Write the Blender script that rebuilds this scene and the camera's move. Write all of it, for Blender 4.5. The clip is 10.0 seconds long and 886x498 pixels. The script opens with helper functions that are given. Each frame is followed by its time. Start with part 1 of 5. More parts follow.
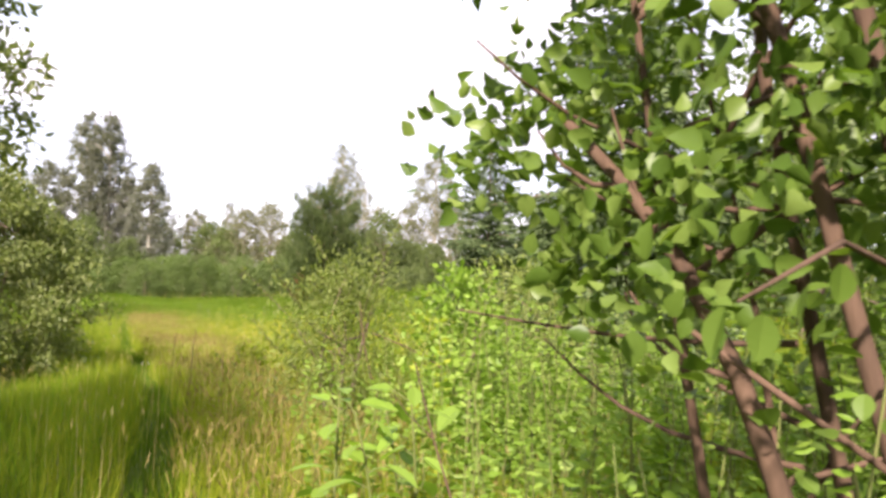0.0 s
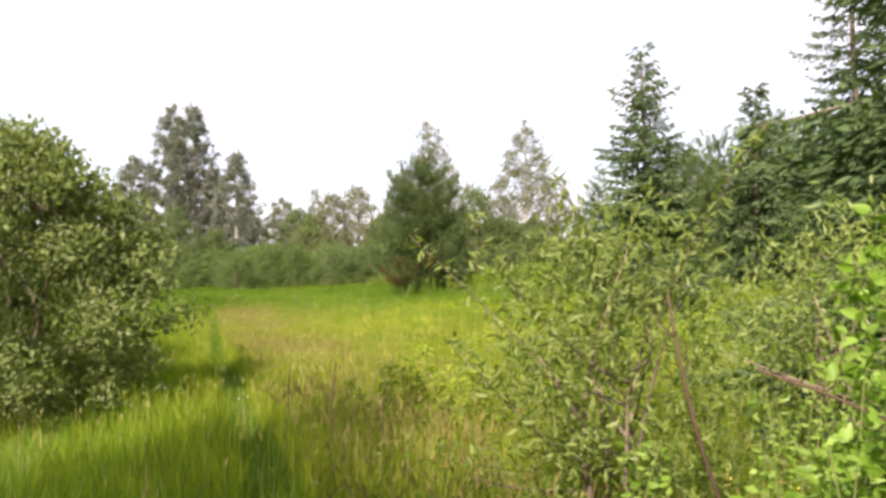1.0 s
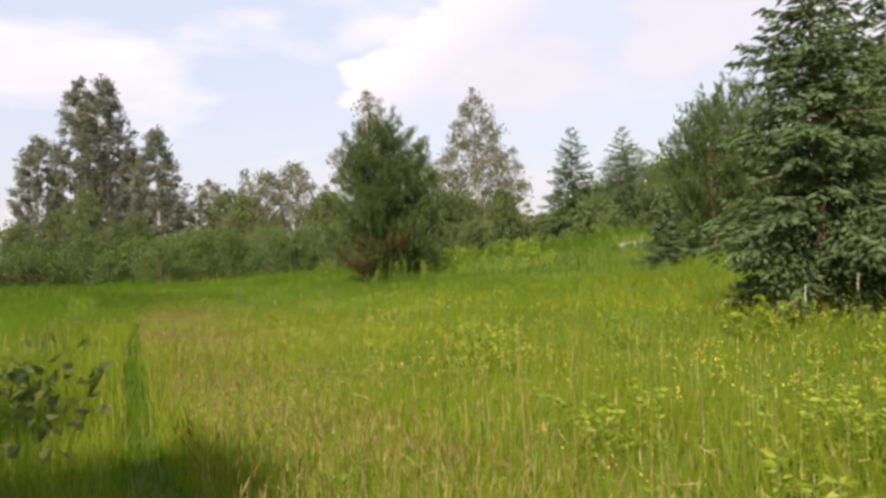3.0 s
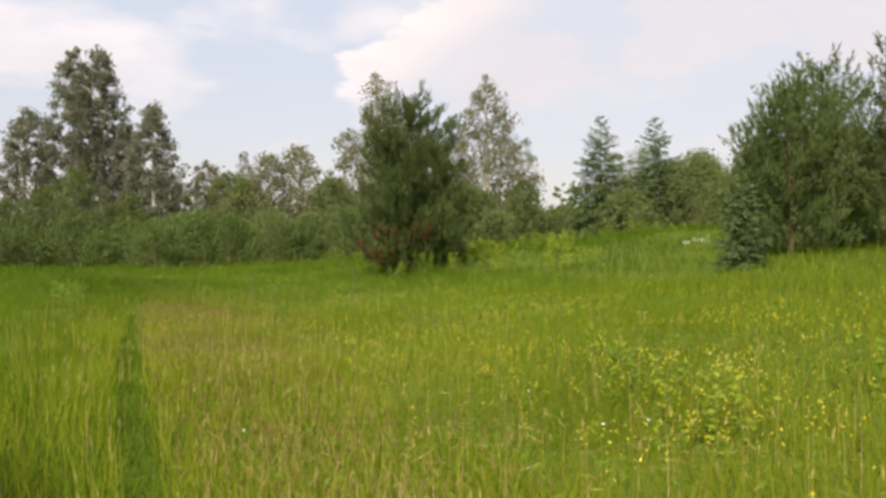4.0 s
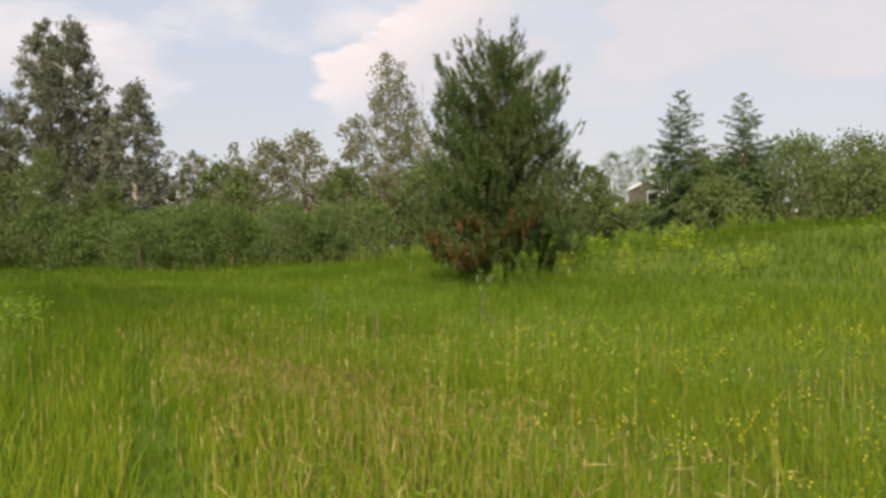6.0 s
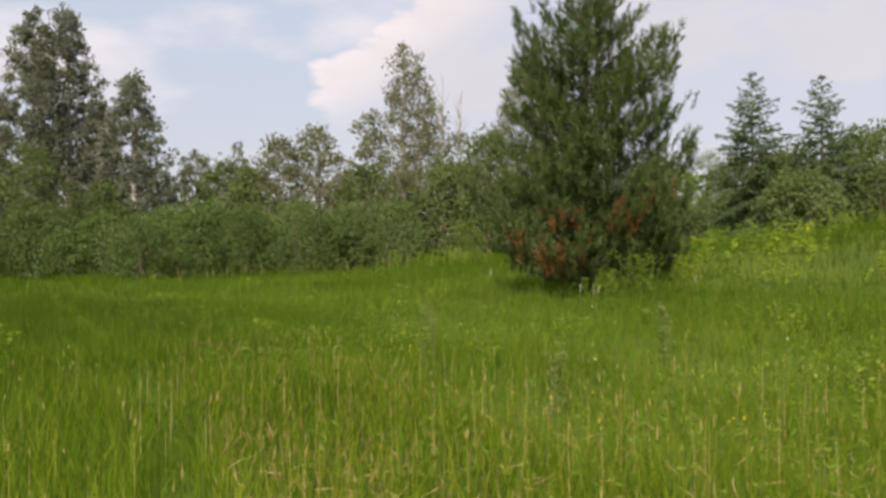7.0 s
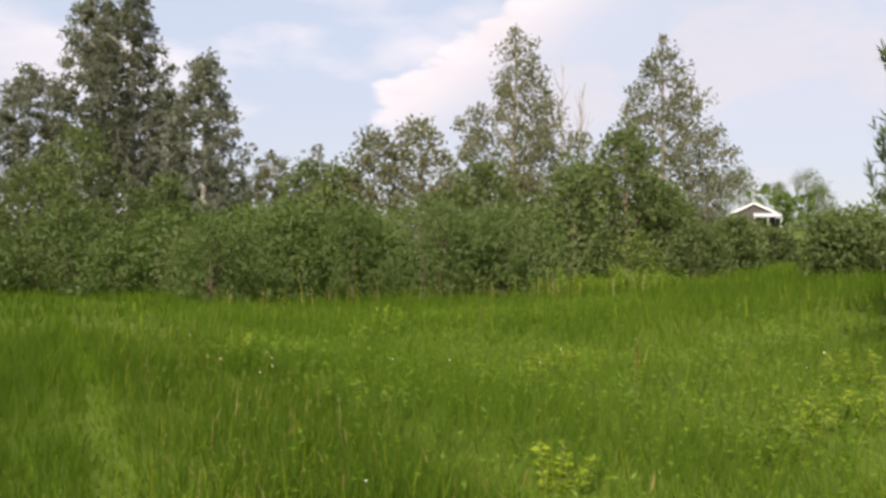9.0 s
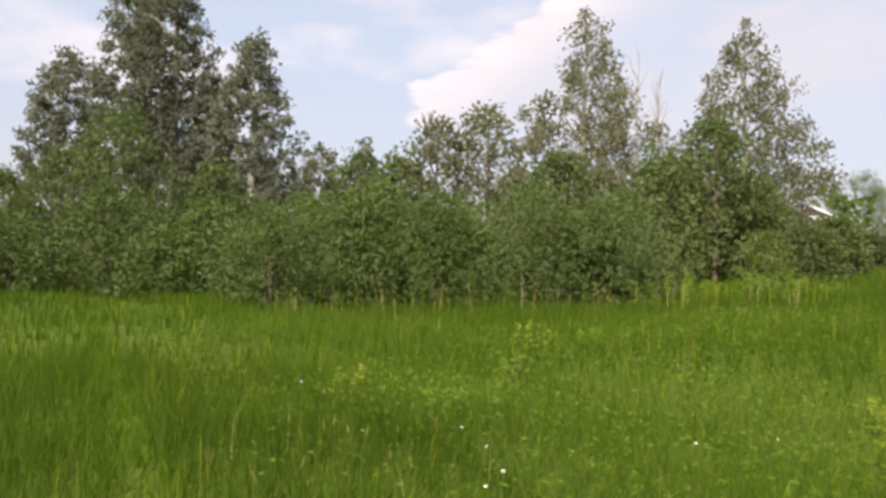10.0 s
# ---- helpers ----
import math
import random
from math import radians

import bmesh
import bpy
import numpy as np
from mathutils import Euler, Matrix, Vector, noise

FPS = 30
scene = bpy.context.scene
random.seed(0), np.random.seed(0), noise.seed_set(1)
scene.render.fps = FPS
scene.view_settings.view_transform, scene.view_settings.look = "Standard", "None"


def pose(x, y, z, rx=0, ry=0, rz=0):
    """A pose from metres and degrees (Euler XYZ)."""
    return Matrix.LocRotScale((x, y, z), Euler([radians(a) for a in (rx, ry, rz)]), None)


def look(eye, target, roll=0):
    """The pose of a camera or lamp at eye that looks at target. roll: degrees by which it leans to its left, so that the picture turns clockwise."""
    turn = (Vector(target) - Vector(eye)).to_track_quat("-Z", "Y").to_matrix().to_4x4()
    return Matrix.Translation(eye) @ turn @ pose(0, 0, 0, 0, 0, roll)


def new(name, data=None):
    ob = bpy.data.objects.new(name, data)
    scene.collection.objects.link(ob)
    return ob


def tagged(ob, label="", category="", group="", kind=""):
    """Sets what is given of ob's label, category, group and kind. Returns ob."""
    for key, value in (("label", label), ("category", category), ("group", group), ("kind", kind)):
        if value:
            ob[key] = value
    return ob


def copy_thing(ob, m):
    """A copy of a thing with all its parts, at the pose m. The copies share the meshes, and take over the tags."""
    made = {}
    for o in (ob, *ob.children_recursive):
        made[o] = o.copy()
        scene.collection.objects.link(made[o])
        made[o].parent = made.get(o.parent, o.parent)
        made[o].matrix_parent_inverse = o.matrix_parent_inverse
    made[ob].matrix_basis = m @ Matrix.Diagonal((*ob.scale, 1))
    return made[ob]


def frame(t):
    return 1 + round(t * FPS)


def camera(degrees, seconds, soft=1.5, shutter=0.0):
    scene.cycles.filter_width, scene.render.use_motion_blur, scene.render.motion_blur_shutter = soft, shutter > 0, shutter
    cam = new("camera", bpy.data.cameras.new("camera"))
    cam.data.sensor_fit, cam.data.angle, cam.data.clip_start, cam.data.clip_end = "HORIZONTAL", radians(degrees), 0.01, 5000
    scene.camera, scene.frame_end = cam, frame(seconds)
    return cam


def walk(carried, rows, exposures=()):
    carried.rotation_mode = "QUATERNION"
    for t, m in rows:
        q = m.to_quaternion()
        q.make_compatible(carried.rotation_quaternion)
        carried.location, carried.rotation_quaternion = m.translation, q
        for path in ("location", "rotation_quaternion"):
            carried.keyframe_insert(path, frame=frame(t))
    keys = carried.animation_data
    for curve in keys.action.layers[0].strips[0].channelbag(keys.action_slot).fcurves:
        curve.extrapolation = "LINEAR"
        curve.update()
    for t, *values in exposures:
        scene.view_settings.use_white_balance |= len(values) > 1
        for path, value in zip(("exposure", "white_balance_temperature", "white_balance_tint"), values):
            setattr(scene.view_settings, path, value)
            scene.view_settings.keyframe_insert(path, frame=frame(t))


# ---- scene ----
# ---------------------------------------------------------------- camera
# seconds, x, y, z, yaw, pitch, lean
cam = camera(55.5, 10.0, soft=3.2, shutter=0.05)
PATH = [
    (0.0, -1.663, 4.827, 0.763, 0.14, 2.38, 2.23),
    (0.2, -2.003, 5.769, 0.751, 0.21, 1.81, 0.63),
    (0.5, -2.482, 7.058, 0.739, 4.94, 1.75, 3.12),
    (1.0, -3.169, 9.059, 0.724, 5.75, 0.89, -0.59),
    (1.5, -3.797, 10.913, 0.711, -1.85, 0.35, -3.06),
    (1.8, -4.165, 11.998, 0.701, 0.57, 0.02, -1.16),
    (2.0, -4.423, 12.691, 0.693, 1.48, -0.55, -1.01),
    (2.2, -4.677, 13.408, 0.684, 1.51, -0.50, -1.54),
    (2.5, -5.082, 14.456, 0.667, 1.11, -0.30, -3.29),
    (4.0, -7.434, 20.120, 0.530, 0.36, -0.87, -0.59),
    (4.5, -8.343, 22.228, 0.467, -0.23, -0.46, -1.53),
    (5.0, -9.297, 24.468, 0.400, -2.34, -0.56, -1.32),
    (6.5, -12.253, 31.930, 0.205, -0.87, -0.70, -0.08),
    (7.0, -13.219, 34.597, 0.151, -1.46, -0.30, -0.65),
    (7.5, -14.159, 37.299, 0.107, -1.28, -0.41, -0.70),
    (8.0, -15.077, 39.989, 0.074, -1.24, 0.24, -0.84),
    (8.5, -15.985, 42.610, 0.049, -1.00, 0.32, -0.48),
    (9.0, -16.910, 45.100, 0.031, 2.56, 1.04, 0.58),
    (9.5, -17.894, 47.390, 0.017, 3.40, 1.30, 1.01),
    (10.0, -18.998, 49.396, -0.001, 4.80, 1.06, 1.26),
]

# seconds, stops, kelvin, tint
EXPOSURES = [(0.0, 1.82, 6600, 25), (0.5, 1.75, 6600, 23), (1.0, 1.62, 6600, 21), (1.5, 1.42, 6600, 21), (2.0, 1.12, 6600, 20), (2.5, 1.02, 6600, 20),
             (4.0, 0.86, 6950, 16), (5.0, 0.74, 7000, 15), (6.5, 0.72, 6900, 15), (7.0, 0.67, 6700, 16), (7.5, 0.6, 6600, 17), (8.0, 0.59, 6600, 17), (8.5, 0.72, 6650, 16), (9.0, 0.83, 6600, 17), (10.0, 0.86, 6600, 17)]
walk(cam, [(t, pose(x, y, z, 90 + pitch, -lean, yaw)) for t, x, y, z, yaw, pitch, lean in PATH], EXPOSURES)

# ---------------------------------------------------------------- world and sun
SUN_FROM = Vector((-0.27, -0.93, 0.76)).normalized()
sun_data = bpy.data.lights.new("sun", "SUN")
sun_data.energy, sun_data.angle, sun_data.color = 4.9, radians(2.5), (1.0, 0.93, 0.80)
sun = new("sun", sun_data)
sun.matrix_world = look(SUN_FROM * 50, (0, 0, 0))

world = bpy.data.worlds.new("sky")
scene.world = world
world.use_nodes = True
wt = world.node_tree
wt.nodes.clear()


def wnode(kind, **values):
    n = wt.nodes.new(kind)
    for k, v in values.items():
        n.inputs[k].default_value = v
    return n


w_out = wnode("ShaderNodeOutputWorld")
w_bg = wnode("ShaderNodeBackground", Strength=0.085)
w_sky = wt.nodes.new("ShaderNodeTexSky")
w_sky.sky_type, w_sky.sun_disc = "NISHITA", False
w_sky.sun_elevation = math.asin(SUN_FROM.z)
w_sky.sun_rotation = math.atan2(SUN_FROM.x, SUN_FROM.y)
w_sky.air_density, w_sky.dust_density, w_sky.ozone_density = 1.0, 1.2, 1.0
w_pos = wt.nodes.new("ShaderNodeTexCoord")
w_map = wt.nodes.new("ShaderNodeMapping")
w_map.inputs["Scale"].default_value = (1.0, 1.0, 2.6)
wt.links.new(w_pos.outputs["Generated"], w_map.inputs["Vector"])
w_noise = wnode("ShaderNodeTexNoise", Scale=4.6, Detail=8.0, Roughness=0.5)
wt.links.new(w_map.outputs["Vector"], w_noise.inputs["Vector"])


def cloud_bank(x, y, z, size, amount, before):
    """A bank of cumulus round one direction of the sky, torn at its rim by the noise."""
    c = Vector((x, y, z)).normalized()
    far = wt.nodes.new("ShaderNodeVectorMath")
    far.operation = "DISTANCE"
    wt.links.new(w_map.outputs["Vector"], far.inputs[0])
    far.inputs[1].default_value = (c.x, c.y, c.z * 2.6)
    rng_node = wnode("ShaderNodeMapRange")
    rng_node.inputs["From Min"].default_value, rng_node.inputs["From Max"].default_value = size * 0.45, size * 1.35
    rng_node.inputs["To Min"].default_value, rng_node.inputs["To Max"].default_value = amount, 0.0
    wt.links.new(far.outputs["Value"], rng_node.inputs["Value"])
    add = wnode("ShaderNodeMath")
    add.operation = "ADD"
    wt.links.new(before, add.inputs[0])
    wt.links.new(rng_node.outputs["Result"], add.inputs[1])
    return add.outputs["Value"]


w_calm = wnode("ShaderNodeMath")
w_calm.operation = "MULTIPLY_ADD"
w_calm.inputs[1].default_value, w_calm.inputs[2].default_value = 0.8, 0.07
wt.links.new(w_noise.outputs["Fac"], w_calm.inputs[0])
cover = cloud_bank(0.5, 0.85, 0.24, 0.25, 0.12, w_calm.outputs["Value"])
cover = cloud_bank(-0.36, 0.92, 0.2, 0.2, 0.07, cover)
w_ramp = wt.nodes.new("ShaderNodeValToRGB")
w_ramp.color_ramp.elements[0].position, w_ramp.color_ramp.elements[1].position = 0.49, 0.61
w_ramp.color_ramp.elements[0].color = (0.0, 0.0, 0.0, 1)
w_ramp.color_ramp.elements[1].color = (0.9, 0.9, 0.9, 1)
wt.links.new(cover, w_ramp.inputs["Fac"])
# thin high haze under the clouds, grey hollows in them
w_haze = wt.nodes.new("ShaderNodeMixRGB")
w_haze.inputs["Fac"].default_value = 0.72
wt.links.new(w_sky.outputs["Color"], w_haze.inputs["Color1"])
# the haze is greyer low over the horizon
w_sep = wt.nodes.new("ShaderNodeSeparateXYZ")
wt.links.new(w_pos.outputs["Generated"], w_sep.inputs["Vector"])
w_low = wnode("ShaderNodeMapRange")
w_low.inputs["From Min"].default_value, w_low.inputs["From Max"].default_value = 0.04, 0.26
wt.links.new(w_sep.outputs["Z"], w_low.inputs["Value"])
w_tone = wt.nodes.new("ShaderNodeMixRGB")
w_tone.inputs["Color1"].default_value, w_tone.inputs["Color2"].default_value = (4.75, 4.72, 5.0, 1), (4.85, 5.4, 6.1, 1)
wt.links.new(w_low.outputs["Result"], w_tone.inputs["Fac"])
wt.links.new(w_tone.outputs["Color"], w_haze.inputs["Color2"])
w_fine = wnode("ShaderNodeTexNoise", Scale=7.5, Detail=6.0, Roughness=0.55)
wt.links.new(w_map.outputs["Vector"], w_fine.inputs["Vector"])


def sky_dir(az, el):
    az, el = radians(az), radians(el)
    return Vector((math.sin(az) * math.cos(el), math.cos(az) * math.cos(el), math.sin(el)))


def sky_math(kind, a, b, clamp=False):
    n = wt.nodes.new("ShaderNodeMath")
    n.operation, n.use_clamp = kind, clamp
    for k, v in enumerate((a, b)):
        if isinstance(v, (int, float)):
            n.inputs[k].default_value = v
        else:
            wt.links.new(v, n.inputs[k])
    return n.outputs["Value"]


def sky_side(normal):
    n = wt.nodes.new("ShaderNodeVectorMath")
    n.operation = "DOT_PRODUCT"
    wt.links.new(w_pos.outputs["Generated"], n.inputs[0])
    n.inputs[1].default_value = normal
    return n.outputs["Value"]


def sky_step(value, lo, hi, to=1.0):
    n = wnode("ShaderNodeMapRange")
    n.interpolation_type = "SMOOTHSTEP"
    n.inputs["From Min"].default_value, n.inputs["From Max"].default_value, n.inputs["To Max"].default_value = lo, hi, to
    wt.links.new(value, n.inputs["Value"])
    return n.outputs["Result"]


# the large cumulus ahead: a slanting bright brow that leans up to one side, torn by noise, its foot lost in the haze
brow = sky_dir(-7.4, 11.5).cross(sky_dir(2.0, 18.3)).normalized()
brow = -brow if brow.z > 0 else brow
az0 = radians(-7.0)
w_puff = wnode("ShaderNodeTexNoise", Scale=15.0, Detail=5.0, Roughness=0.5)
wt.links.new(w_map.outputs["Vector"], w_puff.inputs["Vector"])
under = sky_side(brow)
inside = sky_math("MINIMUM", under, sky_side((math.cos(az0), -math.sin(az0), 0.0)))
ragged = sky_math("ADD", inside, sky_math("MULTIPLY", sky_math("SUBTRACT", w_puff.outputs["Fac"], 0.5), 0.075))
heap = sky_math("MULTIPLY", sky_step(ragged, -0.002, 0.016), sky_step(w_sep.outputs["Z"], 0.09, 0.19))
heap = sky_math("MULTIPLY", heap, sky_math("SUBTRACT", 1.0, sky_step(sky_math("ADD", under, sky_math("MULTIPLY", w_fine.outputs["Fac"], 0.09)), 0.07, 0.15, 0.72)))
w_body = wt.nodes.new("ShaderNodeMixRGB")
w_body.inputs["Color1"].default_value = (5.2, 5.08, 5.3, 1)
w_body.inputs["Color2"].default_value = (7.1, 6.75, 6.8, 1)
w_soft = wnode("ShaderNodeMapRange")
w_soft.inputs["From Min"].default_value, w_soft.inputs["From Max"].default_value = 0.33, 0.66
wt.links.new(w_fine.outputs["Fac"], w_soft.inputs["Value"])
lit = sky_math("SUBTRACT", 1.0, sky_step(under, 0.0, 0.14, 0.75))
wt.links.new(sky_math("MULTIPLY", sky_math("ADD", sky_math("MULTIPLY", w_soft.outputs["Result"], 0.5), 0.5), lit), w_body.inputs["Fac"])
w_all = sky_math("MAXIMUM", sky_math("MULTIPLY", w_ramp.outputs["Color"], 0.75), heap)
w_mix = wt.nodes.new("ShaderNodeMixRGB")
wt.links.new(w_all, w_mix.inputs["Fac"])
wt.links.new(w_haze.outputs["Color"], w_mix.inputs["Color1"])
wt.links.new(w_body.outputs["Color"], w_mix.inputs["Color2"])
wt.links.new(w_mix.outputs["Color"], w_bg.inputs["Color"])
wt.links.new(w_bg.outputs["Background"], w_out.inputs["Surface"])


# ---------------------------------------------------------------- materials
def material(name):
    m = bpy.data.materials.new(name)
    m.use_nodes = True
    m.node_tree.nodes.clear()
    return m, m.node_tree


def leaf_material(name, dark, mid, light, through_light=0.45, gloss=0.45, patch=0.25):
    """Foliage: each leaf its own tone, larger patches over the whole plant, light through the blade."""
    m, nt = material(name)
    out = nt.nodes.new("ShaderNodeOutputMaterial")
    geo = nt.nodes.new("ShaderNodeNewGeometry")
    info = nt.nodes.new("ShaderNodeObjectInfo")
    ramp = nt.nodes.new("ShaderNodeValToRGB")
    el = ramp.color_ramp.elements
    el[0].position, el[0].color = 0.0, (*dark, 1)
    el[1].position, el[1].color = 1.0, (*light, 1)
    e = el.new(0.5)
    e.color = (*mid, 1)
    tc = nt.nodes.new("ShaderNodeTexCoord")
    ns = nt.nodes.new("ShaderNodeTexNoise")
    ns.inputs["Scale"].default_value, ns.inputs["Detail"].default_value = 0.45, 3.0
    nt.links.new(geo.outputs["Position"], ns.inputs["Vector"])
    mix = nt.nodes.new("ShaderNodeMath")
    mix.operation = "MULTIPLY_ADD"
    mix.inputs[1].default_value = 1.0 - patch
    nt.links.new(geo.outputs["Random Per Island"], mix.inputs[0])
    off = nt.nodes.new("ShaderNodeMath")
    off.operation = "MULTIPLY_ADD"
    off.inputs[1].default_value, off.inputs[2].default_value = patch * 2.2, -patch * 0.6
    nt.links.new(ns.outputs["Fac"], off.inputs[0])
    nt.links.new(off.outputs["Value"], mix.inputs[2])
    nt.links.new(mix.outputs["Value"], ramp.inputs["Fac"])
    hsv = nt.nodes.new("ShaderNodeHueSaturation")
    val = nt.nodes.new("ShaderNodeMath")
    val.operation = "MULTIPLY_ADD"
    val.inputs[1].default_value, val.inputs[2].default_value = 0.3, 0.85
    nt.links.new(info.outputs["Random"], val.inputs[0])
    nt.links.new(val.outputs["Value"], hsv.inputs["Value"])
    nt.links.new(ramp.outputs["Color"], hsv.inputs["Color"])
    bsdf = nt.nodes.new("ShaderNodeBsdfPrincipled")
    bsdf.inputs["Roughness"].default_value = gloss
    bsdf.inputs["Specular IOR Level"].default_value = 0.2 if gloss < 0.55 else 0.08
    nt.links.new(hsv.outputs["Color"], bsdf.inputs["Base Color"])
    tr = nt.nodes.new("ShaderNodeBsdfTranslucent")
    warm = nt.nodes.new("ShaderNodeMixRGB")
    warm.blend_type = "MULTIPLY"
    warm.inputs["Fac"].default_value = 1.0
    warm.inputs["Color2"].default_value = (1.5, 1.6, 0.7, 1)
    nt.links.new(hsv.outputs["Color"], warm.inputs["Color1"])
    nt.links.new(warm.outputs["Color"], tr.inputs["Color"])
    ms = nt.nodes.new("ShaderNodeMixShader")
    ms.inputs["Fac"].default_value = through_light
    nt.links.new(bsdf.outputs["BSDF"], ms.inputs[1])
    nt.links.new(tr.outputs["BSDF"], ms.inputs[2])
    nt.links.new(ms.outputs["Shader"], out.inputs["Surface"])
    return m


def rough_material(name, a, b, scale=6.0, rough=0.9, bump=0.4, stretch=(1, 1, 1), fine=40.0):
    """Bark, soil, boards: two tones in patches, fine grain, relief."""
    m, nt = material(name)
    out = nt.nodes.new("ShaderNodeOutputMaterial")
    bsdf = nt.nodes.new("ShaderNodeBsdfPrincipled")
    bsdf.inputs["Roughness"].default_value = rough
    bsdf.inputs["Specular IOR Level"].default_value = 0.1 if rough > 0.8 else 0.4
    tc = nt.nodes.new("ShaderNodeTexCoord")
    mp = nt.nodes.new("ShaderNodeMapping")
    mp.inputs["Scale"].default_value = stretch
    nt.links.new(tc.outputs["Object"], mp.inputs["Vector"])
    n1 = nt.nodes.new("ShaderNodeTexNoise")
    n1.inputs["Scale"].default_value, n1.inputs["Detail"].default_value = scale, 5.0
    n2 = nt.nodes.new("ShaderNodeTexNoise")
    n2.inputs["Scale"].default_value, n2.inputs["Detail"].default_value = fine, 3.0
    for n in (n1, n2):
        nt.links.new(mp.outputs["Vector"], n.inputs["Vector"])
    mx = nt.nodes.new("ShaderNodeMath")
    mx.operation = "MULTIPLY_ADD"
    mx.inputs[1].default_value = 0.5
    nt.links.new(n2.outputs["Fac"], mx.inputs[0])
    h = nt.nodes.new("ShaderNodeMath")
    h.operation = "MULTIPLY_ADD"
    h.inputs[1].default_value, h.inputs[2].default_value = 1.6, -0.55
    nt.links.new(n1.outputs["Fac"], h.inputs[0])
    nt.links.new(h.outputs["Value"], mx.inputs[2])
    mix = nt.nodes.new("ShaderNodeMixRGB")
    mix.inputs["Color1"].default_value, mix.inputs["Color2"].default_value = (*a, 1), (*b, 1)
    nt.links.new(mx.outputs["Value"], mix.inputs["Fac"])
    nt.links.new(mix.outputs["Color"], bsdf.inputs["Base Color"])
    bp = nt.nodes.new("ShaderNodeBump")
    bp.inputs["Strength"].default_value, bp.inputs["Distance"].default_value = bump, 0.03
    nt.links.new(mx.outputs["Value"], bp.inputs["Height"])
    nt.links.new(bp.outputs["Normal"], bsdf.inputs["Normal"])
    nt.links.new(bsdf.outputs["BSDF"], out.inputs["Surface"])
    return m


M_GROUND = rough_material("meadow soil and thatch", (0.050, 0.078, 0.008), (0.085, 0.118, 0.012), scale=0.35, fine=9.0, bump=0.8)
# trail grass: darker than the meadow, the groove's shade put into its colour
M_TRODDEN = leaf_material("shade-darkened trodden grass", (0.065, 0.115, 0.007), (0.088, 0.15, 0.009), (0.12, 0.18, 0.015), 0.45, 0.6, 0.3)
M_RUSSET = leaf_material("reddish grass panicles", (0.13, 0.105, 0.03), (0.18, 0.145, 0.045), (0.25, 0.205, 0.075), 0.3, 0.7, 0.3)
M_DARKBOARD = rough_material("dark stained boards", (0.05, 0.045, 0.04), (0.09, 0.08, 0.07), scale=2, bump=0.2)
M_GRASS = leaf_material("meadow grass", (0.092, 0.150, 0.009), (0.117, 0.186, 0.012), (0.160, 0.222, 0.02), 0.5, 0.6, 0.72)
M_LUSH = leaf_material("lush meadow grass", (0.053, 0.094, 0.007), (0.068, 0.116, 0.01), (0.093, 0.14, 0.016), 0.5, 0.6, 0.72)
M_GRASS_DRY = leaf_material("drying meadow grass", (0.141, 0.167, 0.012), (0.174, 0.202, 0.016), (0.222, 0.24, 0.028), 0.5, 0.6, 0.72)
M_STRAW = leaf_material("dry grass heads", (0.22, 0.165, 0.055), (0.31, 0.24, 0.095), (0.42, 0.34, 0.16), 0.25, 0.6, 0.2)
M_HERB = leaf_material("broad meadow herbs", (0.095, 0.155, 0.009), (0.128, 0.205, 0.013), (0.18, 0.26, 0.03), 0.45, 0.5, 0.3)
M_LIME = leaf_material("yellowish herb leaves", (0.134, 0.19, 0.011), (0.202, 0.263, 0.018), (0.302, 0.347, 0.034), 0.45, 0.5, 0.3)
M_YELLOW = leaf_material("yellow flowers", (0.55, 0.45, 0.03), (0.66, 0.56, 0.05), (0.75, 0.66, 0.12), 0.3, 0.6, 0.1)
M_WHITE = leaf_material("white petals", (0.72, 0.72, 0.66), (0.8, 0.8, 0.76), (0.85, 0.85, 0.82), 0.2, 0.6, 0.1)
# far aspen and birch leaves: haze is mixed into the colour, greyer and lighter
M_ASPEN = leaf_material("haze-greyed aspen leaves", (0.1, 0.107, 0.082), (0.128, 0.134, 0.105), (0.172, 0.176, 0.146), 0.45, 0.45, 0.2)
M_BIRCH = leaf_material("haze-greyed birch leaves", (0.108, 0.11, 0.064), (0.135, 0.135, 0.08), (0.175, 0.17, 0.104), 0.42, 0.5, 0.25)
M_BUSH = leaf_material("hedge leaves", (0.068, 0.102, 0.026), (0.086, 0.125, 0.033), (0.114, 0.155, 0.047), 0.45, 0.5, 0.3)
M_HEDGE_PALE = leaf_material("greyish willow leaves", (0.076, 0.114, 0.032), (0.1, 0.142, 0.042), (0.138, 0.18, 0.064), 0.45, 0.5, 0.3)
M_BANK = leaf_material("bank bush leaves", (0.073, 0.1, 0.032), (0.093, 0.123, 0.04), (0.13, 0.158, 0.056), 0.42, 0.5, 0.3)
M_WILLOW = leaf_material("willow leaves", (0.068, 0.1, 0.016), (0.116, 0.155, 0.027), (0.235, 0.265, 0.095), 0.42, 0.42, 0.25)
M_THICKET = leaf_material("thicket leaves", (0.08, 0.145, 0.014), (0.138, 0.23, 0.026), (0.25, 0.335, 0.075), 0.45, 0.45, 0.25)
M_ALDER = leaf_material("alder leaves", (0.042, 0.082, 0.012), (0.08, 0.132, 0.02), (0.165, 0.225, 0.055), 0.42, 0.4, 0.25)
M_LEFT = leaf_material("dark bush leaves", (0.072, 0.1, 0.026), (0.115, 0.145, 0.04), (0.205, 0.225, 0.09), 0.42, 0.45, 0.25)
M_SPRUCE = leaf_material("spruce needles", (0.038, 0.062, 0.022), (0.06, 0.088, 0.034), (0.105, 0.138, 0.062), 0.2, 0.55, 0.2)
